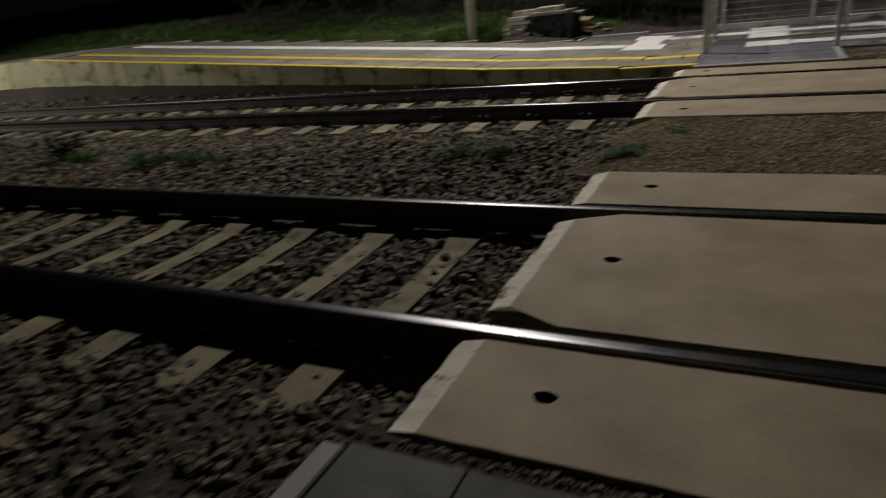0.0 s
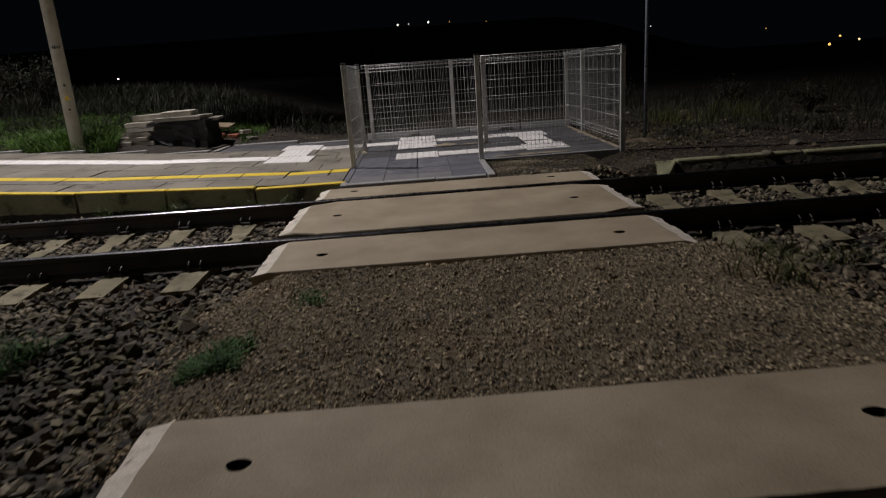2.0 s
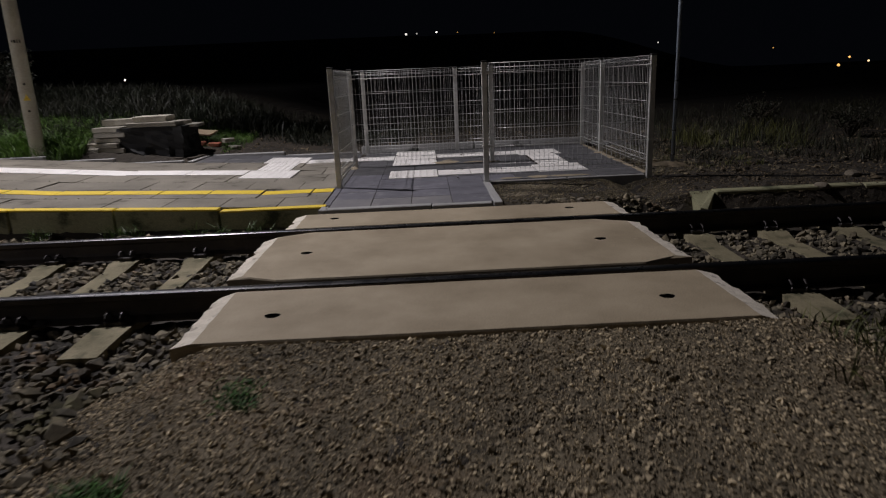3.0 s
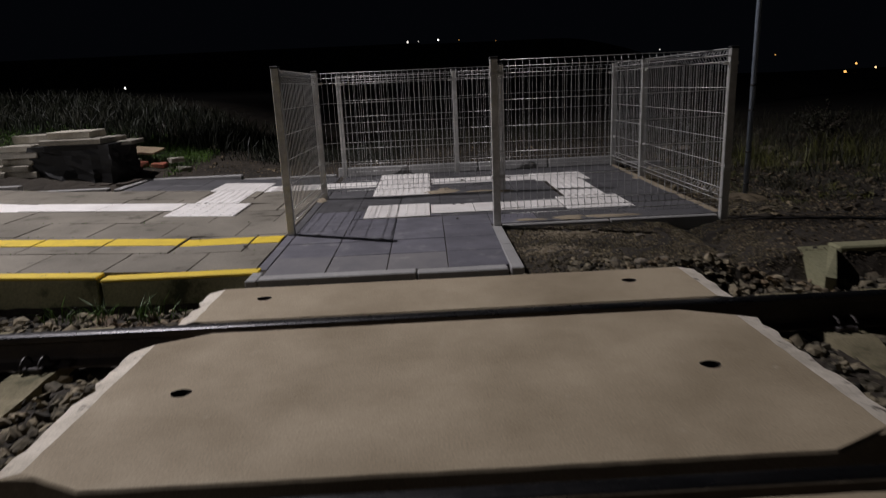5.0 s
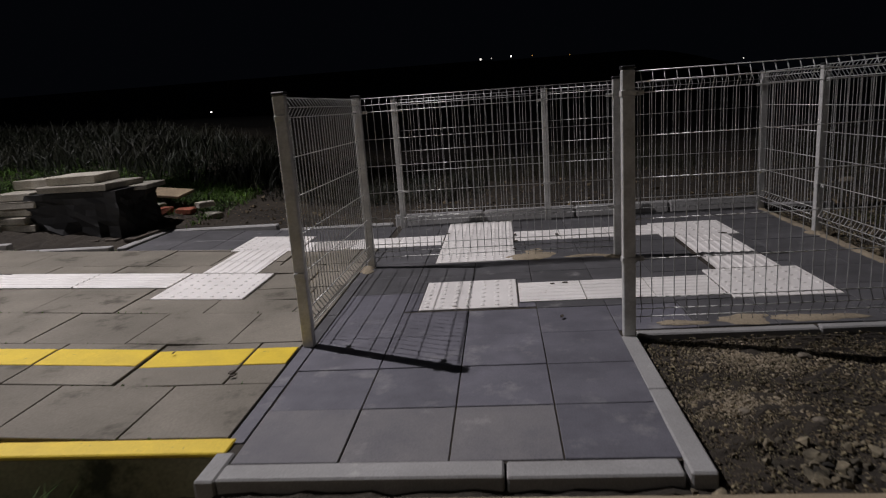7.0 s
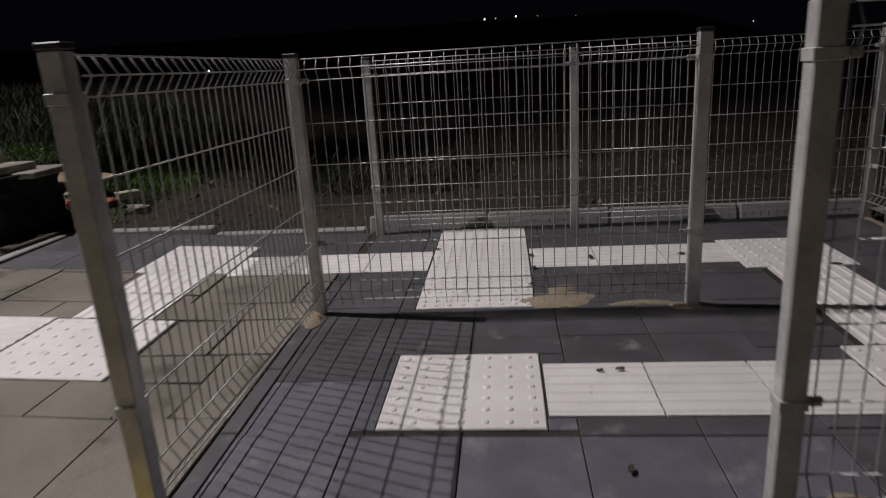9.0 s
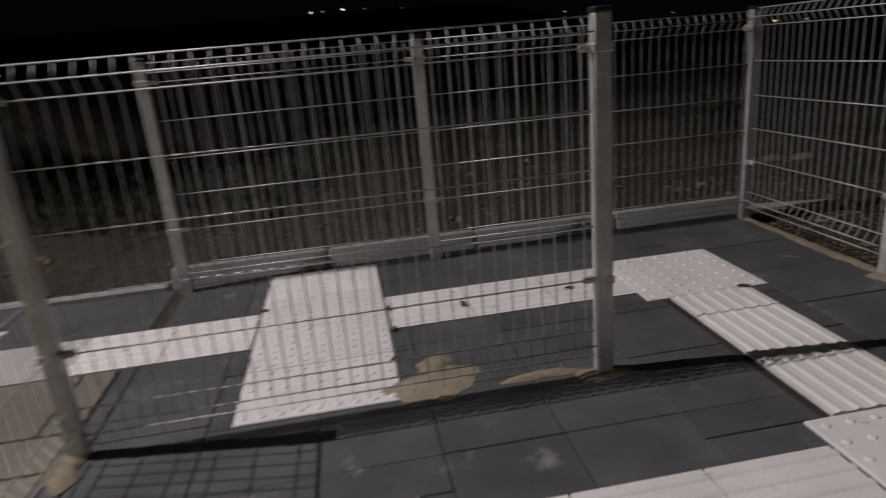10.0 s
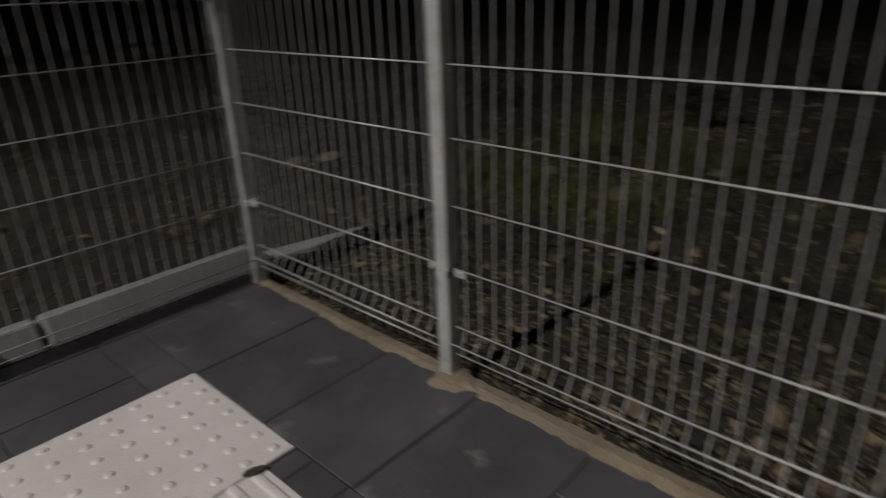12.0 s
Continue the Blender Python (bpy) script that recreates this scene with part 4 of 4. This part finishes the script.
def stack_body(x, y, z, w, d, h):
    """The stack's shaded body: a lumpy near-black block, its shade put into the colour."""
    bm = bmesh.new()
    bmesh.ops.create_cube(bm, size=1.0)
    bmesh.ops.subdivide_edges(bm, edges=bm.edges, cuts=7, use_grid_fill=True)
    for v in bm.verts:
        v.co = Vector((v.co.x * w, v.co.y * d, (v.co.z + 0.5) * h))
        n3 = noise.noise(v.co * 5.0) * 0.09 + noise.noise(v.co * 13.0) * 0.05
        v.co += Vector((v.co.x, v.co.y, 0)).normalized() * n3
    ob = link("tarpaulin_block", mesh_of(bm, "tarpaulin_block", M_STACK_SHADE), m=pose(x, y, z, 0, 0, -4))
    return tagged(ob, "lumpy black block for the shaded body of the slab stack", "covered stack")


pallet(-3.52, 13.86, 0.06, -3)
stack_body(-3.52, 13.84, 0.172, 0.94, 0.60, 0.47)
for lv in range(6):
    loose_slab(-4.22 + rnd(-0.04, 0.05), 13.84 + rnd(-0.04, 0.04), 0.20 + 0.078 * lv, -3 + rnd(-7, 7), 0.46 + rnd(-0.04, 0.04), 0.58, 0.074)
loose_slab(-3.49, 13.80, 0.650, -3, 0.76, 0.62, 0.068)
loose_slab(-3.57, 13.82, 0.722, 4, 0.50, 0.48, 0.085)
loose_slab(-4.12, 14.12, 0.672, -6, 0.58, 0.5, 0.10)
stack_body(-3.15, 14.05, 0.10, 0.18, 0.46, 0.50)
loose_slab(-3.12, 14.05, 0.605, 6, 0.36, 0.50, 0.05)
loose_slab(-4.52, 13.72, 0.36, 6, 0.22, 0.36, 0.07, label="broken concrete slab piece wedged beside the stack")
loose_slab(-4.50, 13.72, 0.16, -8, 0.34, 0.40, 0.20, label="thick rough concrete block at the foot of the stack")


def board(x, y, z, yaw, L, w, tilt, label):
    bm = box(-L / 2, L / 2, -w / 2, w / 2, 0, 0.03, 0.004)
    ob = link("board", mesh_of(bm, "board", M_WOOD), m=pose(x, y, z, tilt, 4, yaw))
    return tagged(ob, label, "board", "boards lying behind the slabs")


board(-3.28, 14.84, 0.44, -14, 0.62, 0.28, 10, "pale weathered wooden board lying on rubble")
board(-3.62, 14.78, 0.44, -12, 0.50, 0.26, 10, "pale weathered wooden board lying behind the slabs")
for k, (x, y) in enumerate(((-2.95, 14.62), (-2.72, 14.66), (-3.15, 14.5), (-3.3, 14.72), (-2.6, 14.58))):
    bm = box(-0.10, 0.10, -0.06, 0.06, 0, 0.07, 0.012)
    for v in bm.verts:
        v.co += Vector((rnd(-0.012, 0.012), rnd(-0.012, 0.012), rnd(-0.008, 0.008)))
    ob = link("brick", mesh_of(bm, "brick", M_RED if k in (0, 2) else M_OLDSLAB), m=pose(x, y, float(land(x, y)) - 0.005 + (0.10 if k == 1 else 0), 0, 0, 40 * k))
    tagged(ob, "broken brick in the rubble behind the slabs", "brick", "broken bricks")


# lumps of stone and rubble that stand out
def rock(x, y, r, z=None, material=M_ROCK, label="pale lump of stone lying on the soil"):
    bm = bmesh.new()
    bmesh.ops.create_icosphere(bm, subdivisions=2, radius=r)
    for v in bm.verts:
        v.co *= 1 + 0.28 * noise.noise(v.co * (2.2 / r) + Vector((x, y, 0)))
        v.co.z *= 0.6
        v.co.x *= 1.25
    z = float(land(x, y)) if z is None else z
    ob = link("rock", mesh_of(bm, "rock", material), m=pose(x, y, z + r * 0.25, 0, 0, x * 77 % 360))
    return tagged(ob, label, "stone", "loose lumps of stone")


for x, y, r in ((4.50, 15.45, 0.09), (4.72, 15.35, 0.10), (6.05, 12.98, 0.07), (5.25, 13.25, 0.11), (4.9, 13.2, 0.06), (5.5, 13.9, 0.08), (4.5, 11.2, 0.035), (4.2, 11.9, 0.03), (5.9, 11.4, 0.05), (4.4, 12.3, 0.04),
                (1.98, 9.62, 0.045), (2.15, 9.60, 0.05), (2.32, 9.66, 0.04), (2.75, 9.75, 0.05), (1.86, 9.86, 0.03), (2.35, 10.25, 0.04), (2.05, 10.42, 0.035), (1.62, 9.95, 0.025),
                (4.6, 9.75, 0.08), (5.2, 10.2, 0.10), (5.6, 14.6, 0.16), (0.72, 4.86, 0.030), (0.9, 4.72, 0.026), (0.42, 4.80, 0.026), (1.5, 4.9, 0.02), (0.1, 5.9, 0.022), (1.9, 5.5, 0.02)):
    rock(x, y, r * 0.75)

# cable on the ground beside the old edge
bm = bmesh.new()
pts = []
for k in range(40):
    x = 3.3 + 0.11 * k
    y = 10.55 - 0.17 * (x - 3.3) + 0.05 * math.sin(x * 2.3)
    pts.append((x, y, float(land(x, y)) + 0.012))
ob = link("cable", mesh_of(tube(pts, 0.009, 6), "cable", M_CABLE, True))
tagged(ob, "black cable lying loose on the soil", "cable")


# ---- stony ground beyond the fence ----
n = 2600
x, y = rng.uniform(3.30, 7.5, n), rng.uniform(10.6, 15.5, n)
size = rng.gamma(2.0, 0.006, n).clip(0.005, 0.045)
keep = lumps(x, y, 2.6, 21) + rng.normal(0, 0.25, n) > 0.0
x, y, size = x[keep], y[keep], size[keep]
stones("loose_stones", x, y, land(x, y) + size * 0.3, size, M_STONE, "loose brown and pale stones strewn beyond the fence", category="stones")


n = 9000
x, y = 3.26 + np.abs(rng.normal(0, 0.55, n)), rng.uniform(10.75, 13.9, n)
size = rng.gamma(2.2, 0.0028, n).clip(0.003, 0.022)
stones("earth_crumbs", x, y, land(x, y) + size * 0.3, size, M_EARTH, "gritty pale brown earth along the foot of the fence", octa, "soil")


# ---- plants ----
def blades(name, x, y, height, width, lean, material, label, category="grass", z=None):
    n = len(x)
    z = land(x, y) - 0.01 if z is None else z
    a, t = rng.uniform(0, 2 * np.pi, n), rng.uniform(0, 2 * np.pi, n)
    side = np.stack([np.cos(a), np.sin(a), np.zeros(n)], -1) * (width / 2)[:, None]
    out = np.stack([np.cos(t), np.sin(t), np.zeros(n)], -1) * (lean * height)[:, None]
    base = np.stack([x, y, z], -1)
    up = np.zeros((n, 3))
    up[:, 2] = height
    mid = base + up * 0.55 + out * 0.30
    tip = base + up * (1 - 0.25 * lean)[:, None] + out
    v = np.stack([base - side, base + side, mid + side * 0.8, mid - side * 0.8, tip + side * 0.12, tip - side * 0.12], 1).reshape(-1, 3)
    k = (np.arange(n) * 6)[:, None]
    f = np.concatenate([k + np.array([[0, 1, 2, 3]]), k + np.array([[3, 2, 4, 5]])], 1).reshape(-1, 4)
    ob = link(name, mesh_np(name, v, f, material))
    return tagged(ob, label, category, kind="stuff")


def clumped(n, x0, x1, y0, y1, clumps, spread):
    cx, cy = rng.uniform(x0, x1, clumps), rng.uniform(y0, y1, clumps)
    k = rng.integers(0, clumps, n)
    x, y = cx[k] + rng.normal(0, spread, n), cy[k] + rng.normal(0, spread, n)
    keep = (x > x0) & (x < x1) & (y > y0) & (y < y1)
    return x[keep], y[keep]


def grass(name, n, x0, x1, y0, y1, clumps, spread, h0, h1, w, material, label, lean=(0.2, 0.9), category="grass", skip=None):
    x, y = clumped(n, x0, x1, y0, y1, clumps, spread)
    if skip is not None:
        k = ~skip(x, y)
        x, y = x[k], y[k]
    m = len(x)
    return blades(name, x, y, rng.uniform(h0, h1, m), rng.uniform(0.6, 1.3, m) * w, rng.uniform(*lean, m), material, label, category)


def stack_area(x, y):
    return (x > -5.0) & (x < -2.7) & (y < 14.75)


grass("grass", 60000, -16.0, -2.6, 13.18, 16.5, 1100, 0.15, 0.03, 0.12, 0.013, M_GRASS, "lush green grass and weeds on the bank", (0.5, 1.3), skip=stack_area)
grass("grass", 900, -5.55, -4.75, 13.145, 13.20, 14, 0.06, 0.12, 0.40, 0.014, M_GRASS, "tall green weeds in front of the lamp pole", (0.3, 0.8))
grass("grass", 2600, -6.2, -4.55, 13.20, 13.62, 26, 0.09, 0.12, 0.42, 0.014, M_GRASS, "tall green weeds round the foot of the lamp pole", (0.3, 0.9))
grass("grass", 16000, -40.0, -16.0, 13.2, 18.0, 500, 0.3, 0.08, 0.25, 0.018, M_GRASS, "green grass along the far bank")
grass("grass", 3500, -4.9, -2.5, 14.4, 16.0, 60, 0.13, 0.04, 0.14, 0.008, M_GRASS, "short grass behind the stacked slabs")
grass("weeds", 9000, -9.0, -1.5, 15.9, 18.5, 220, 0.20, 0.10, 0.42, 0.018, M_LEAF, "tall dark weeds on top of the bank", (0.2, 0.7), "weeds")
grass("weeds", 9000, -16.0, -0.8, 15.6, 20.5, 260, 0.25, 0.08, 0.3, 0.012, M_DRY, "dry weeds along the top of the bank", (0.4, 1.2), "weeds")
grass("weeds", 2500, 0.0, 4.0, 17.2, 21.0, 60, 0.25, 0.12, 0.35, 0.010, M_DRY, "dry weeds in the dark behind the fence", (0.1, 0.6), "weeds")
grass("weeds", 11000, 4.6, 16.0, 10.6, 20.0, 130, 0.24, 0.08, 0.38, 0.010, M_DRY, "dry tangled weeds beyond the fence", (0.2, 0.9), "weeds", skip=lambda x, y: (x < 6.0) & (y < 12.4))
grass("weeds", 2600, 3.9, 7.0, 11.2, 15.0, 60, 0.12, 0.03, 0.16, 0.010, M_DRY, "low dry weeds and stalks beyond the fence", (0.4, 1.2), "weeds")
grass("grass", 900, 3.7, 6.5, 11.0, 13.6, 22, 0.08, 0.03, 0.12, 0.008, M_LEAF2, "yellow-green weeds among the stones", (0.4, 1.2))
grass("grass", 1100, 4.6, 6.6, 12.8, 14.6, 12, 0.16, 0.08, 0.4, 0.007, M_LEAF2, "yellowish green tufts beyond the fence", (0.1, 0.6))
grass("grass", 2600, -0.60, -0.30, 4.98, 5.30, 10, 0.05, 0.03, 0.085, 0.008, M_TUFT, "tuft of fresh green grass at the edge of the path", (0.5, 1.2))
grass("grass", 420, -0.35, -0.05, 5.75, 6.0, 3, 0.05, 0.03, 0.06, 0.010, M_TUFT, "small green weed on the grit path", (0.6, 1.2))
for cx, cy, k in ((-1.82, 5.6, 500), (-2.1, 5.45, 260), (-5.0, 5.3, 420), (-5.45, 5.3, 320), (-5.9, 5.2, 420), (-7.0, 5.4, 300), (-7.2, 5.2, 300), (2.82, 6.55, 140), (3.10, 6.25, 150), (2.45, 6.1, 90), (3.6, 5.6, 180), (2.5, 5.6, 160), (4.1, 6.3, 400)):
    grass("weeds", k, cx - 0.3, cx + 0.3, cy - 0.2, cy + 0.2, 5, 0.07, 0.05, 0.20, 0.008, M_TUFT if cx < 2.0 else M_LEAF2, "low weeds growing through the crushed stone", (0.4, 1.1), "weeds")
for cx in (-0.85, -1.45, -2.3, -3.2, -4.4):
    grass("weeds", 140, cx - 0.25, cx + 0.25, 9.40, 9.58, 4, 0.06, 0.05, 0.22, 0.007, M_GRASS, "weeds at the foot of the platform wall", (0.3, 0.9), "weeds")
x, y = rng.uniform(-9, -0.5, 900), rng.choice([9.762, 9.762, 10.250, 10.775, 11.300, 13.055], 900) + rng.normal(0, 0.006, 900)
blades("moss", x, y, rng.uniform(0.006, 0.02, 900), rng.uniform(0.004, 0.01, 900), rng.uniform(0.3, 1.0, 900), M_GRASS, "moss and tiny weeds in the slab joints", "moss", pave_z(x, y) - 0.004)


def shrub(x, y, h, spread, leaves, material, label):
    z0 = float(land(x, y))
    th = empty("shrub", pose(x, y, z0 - 0.02), label, "shrub", "shrubs behind the platform")
    bm = bmesh.new()
    ends = []
    for k in range(16):
        a, l = rnd(0, 6.28), rnd(0.5, 1.0) * h
        tip = Vector((math.cos(a) * spread * rnd(0.3, 1), math.sin(a) * spread * rnd(0.3, 1), l))
        mid = tip * 0.5 + Vector((rnd(-0.08, 0.08), rnd(-0.08, 0.08), 0.08))
        add_tube(bm, [(0, 0, 0), mid, tip], [0.014, 0.009, 0.003], 5)
        for _ in range(3):
            t2 = tip * rnd(0.5, 0.95) + Vector((rnd(-0.25, 0.25), rnd(-0.25, 0.25), rnd(0, 0.25)))
            add_tube(bm, [tip * 0.55, t2], [0.005, 0.002], 4)
            ends.append((tip * 0.55, t2))
        ends.append((mid, tip))
    part("branchwork", bm, M_TWIG, th)
    n = leaves
    k = rng.integers(0, len(ends), n)
    A = np.array([e[0][:] for e in ends])[k]
    B = np.array([e[1][:] for e in ends])[k]
    p = A + (B - A) * rng.uniform(0.1, 1.05, n)[:, None] + rng.normal(0, 0.035, (n, 3))
    p[:, 2] = np.abs(p[:, 2])
    R = turns(n)
    leaf = np.array([(-0.5, 0, 0), (0, -0.28, 0.05), (0.55, 0, 0), (0, 0.28, 0.05)])
    v = np.einsum("nij,vj->nvi", R, leaf) * rng.uniform(0.03, 0.065, n)[:, None, None] + p[:, None]
    f = (np.arange(n) * 4)[:, None] + np.array([[0, 1, 2, 3]])
    link("foliage", mesh_np("foliage", v.reshape(-1, 3), f, material), th)


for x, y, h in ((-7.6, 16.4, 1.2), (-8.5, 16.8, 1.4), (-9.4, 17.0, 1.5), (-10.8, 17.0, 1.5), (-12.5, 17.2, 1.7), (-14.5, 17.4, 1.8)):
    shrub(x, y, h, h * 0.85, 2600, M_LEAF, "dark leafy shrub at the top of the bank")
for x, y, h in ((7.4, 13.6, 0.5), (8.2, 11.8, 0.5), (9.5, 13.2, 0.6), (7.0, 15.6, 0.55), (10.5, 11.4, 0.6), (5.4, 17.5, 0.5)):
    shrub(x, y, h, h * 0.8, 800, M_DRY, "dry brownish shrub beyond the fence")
for x, y, h in ((-7.6, 5.35, 0.25), (4.2, 6.2, 0.25)):
    shrub(x, y, h, 0.2, 260, M_LEAF, "small leafy weed in the crushed stone")


# ---- far lights ----
def far_light(x, y, z, r, colour, strength):
    g = float(land(x, y))
    th = empty("far_lamp", pose(x, y, g), "tiny far-off lamp in the night", "lamp", "far-off lamps")
    part("mast", tube([(0, 0, -1), (0, 0, max(0.3, z - g))], 0.08, 6), M_TWIG, th)
    bm = bmesh.new()
    bmesh.ops.create_icosphere(bm, subdivisions=1, radius=r)
    part("bulb", bm, glow("far_bulb", colour, strength), th, "", pose(0, 0, max(0.3, z - g)))


WHITE, ORANGE = (1.0, 0.93, 0.8), (1.0, 0.5, 0.12)
for x, y, z, r, c, s in ((18.9, 800, 55.0, 1.1, WHITE, 3), (-17.4, 801, 54.2, 1.5, WHITE, 1.0), (-4.5, 801, 54.4, 1.0, WHITE, 0.4), (44, 800, 54, 0.8, ORANGE, 0.4), (87.5, 797, 48.5, 0.8, ORANGE, 0.35),
                         (270, 756, 31, 0.8, WHITE, 0.8), (378, 708, 18.5, 0.8, ORANGE, 0.5), (96.7, 150, 2.1, 0.26, ORANGE, 1.5), (94.4, 150, 0.35, 0.34, ORANGE, 1.4), (101.2, 150, 1.1, 0.26, (1, 0.66, 0.3), 1.6), (226, 300, 0.4, 0.35, WHITE, 1.5), (-109.5, 250, 5.7, 0.34, WHITE, 4)):
    far_light(x, y, z, r, c, s)


# ---- small dark pieces on the paving ----
def dark_piece(x, y, r, yaw):
    bm = bmesh.new()
    ring = [bm.verts.new((r * rnd(0.7, 1.2) * math.cos(a), 0.45 * r * rnd(0.7, 1.2) * math.sin(a), rnd(0.0, 0.006))) for a in np.linspace(0, 6.28, 9)[:-1]]
    face = bm.faces.new(ring)
    top = bmesh.ops.extrude_face_region(bm, geom=[face])
    for v in top["geom"]:
        if isinstance(v, bmesh.types.BMVert):
            v.co.z += 0.004
    ob = link("dead_leaf", mesh_of(bm, "dead_leaf", M_TWIG), m=pose(x, y, float(pave_z(np.array(x), np.array(y))) + 0.010, 0, 0, yaw))
    tagged(ob, "small flat dark piece on the paving", "leaf", "dead leaves on the paving")


for x, y, r in ((0.82, 13.2, 0.028), (0.82, 12.95, 0.030), (1.18, 13.12, 0.034), (1.73, 13.14, 0.026), (2.50, 12.86, 0.030), (0.80, 12.66, 0.02), (0.20, 13.40, 0.025), (-0.62, 10.36, 0.03), (-0.60, 10.32, 0.02), (-1.05, 10.62, 0.015), (1.02, 11.62, 0.02), (1.10, 11.63, 0.02), (1.02, 10.98, 0.022)):
    dark_piece(x, y, r, rnd(0, 180))

n = 2600
x, y = rng.uniform(-0.62, 2.5, n), rng.normal(1.60, 0.028, n)
size = rng.gamma(3.0, 0.0026, n).clip(0.004, 0.02)
stones("soil_crumbs", x, y, -0.02 - 0.3 * np.abs(y - 1.6) + size * 0.3, size, M_CRUMB, "crumbly dirt in the gap before the crossing slab", octa, "soil")
bm = box(-0.62, 2.5, 1.556, 1.66, -0.2, -0.022)
tagged(link("dirt_strip", mesh_of(bm, "dirt_strip", M_SOIL)), "strip of dark dirt before the crossing slab", "soil", kind="structure")

n = 15000
x, y = rng.uniform(1.385, 3.25, n), rng.uniform(9.40, 10.70, n)
size = rng.gamma(2.4, 0.0019, n).clip(0.003, 0.014)
stones("earth_crumbs", x, y, land(x, y) + size * 0.3, size, M_EARTH, "fine gritty brown earth beside the kerb", octa, "soil")
for cx, cy, k, sp in ((1.84, 10.43, 4200, 0.15), (1.60, 10.02, 3000, 0.11), (2.45, 10.4, 700, 0.2)):
    x, y = rng.normal(cx, sp, k), rng.normal(cy, sp * 0.6, k)
    keep = (x > 1.39) & (y < 10.66) & (y > 9.5)
    x, y = x[keep], y[keep]
    size = rng.gamma(2.2, 0.0018, len(x)).clip(0.003, 0.014)
    stones("sand_crumbs", x, y, land(x, y) + size * 0.35, size, M_SAND, "pale sandy crumbs on the soil beside the kerb", octa, "sand")

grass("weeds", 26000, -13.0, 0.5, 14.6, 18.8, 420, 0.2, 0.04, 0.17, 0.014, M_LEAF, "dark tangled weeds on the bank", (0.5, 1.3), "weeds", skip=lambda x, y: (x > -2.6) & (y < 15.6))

# trodden grit surface of the path, thinning out at its edges
px, py = np.arange(-1.05, 3.21, 0.035), np.arange(4.50, 6.49, 0.035)
A, B = np.meshgrid(px, py)
mask = smooth01(-0.9, -0.45, A + 0.12 * lumps(A, B, 5.0, 11)) * (1 - smooth01(2.3, 2.9, A + 0.15 * lumps(A, B, 5.0, 12)))
C = land(A, B) - 0.012 + 0.020 * mask + rng.normal(0, 0.0035, A.shape)
k = np.arange(A.size).reshape(A.shape)
q = np.stack([k[:-1, :-1], k[:-1, 1:], k[1:, 1:], k[1:, :-1]], -1).reshape(-1, 4)
tagged(link("path", mesh_np("path", np.stack([A, B, C], -1).reshape(-1, 3), q, M_PATH)), "trodden brown grit path between the two tracks", "path", kind="structure")
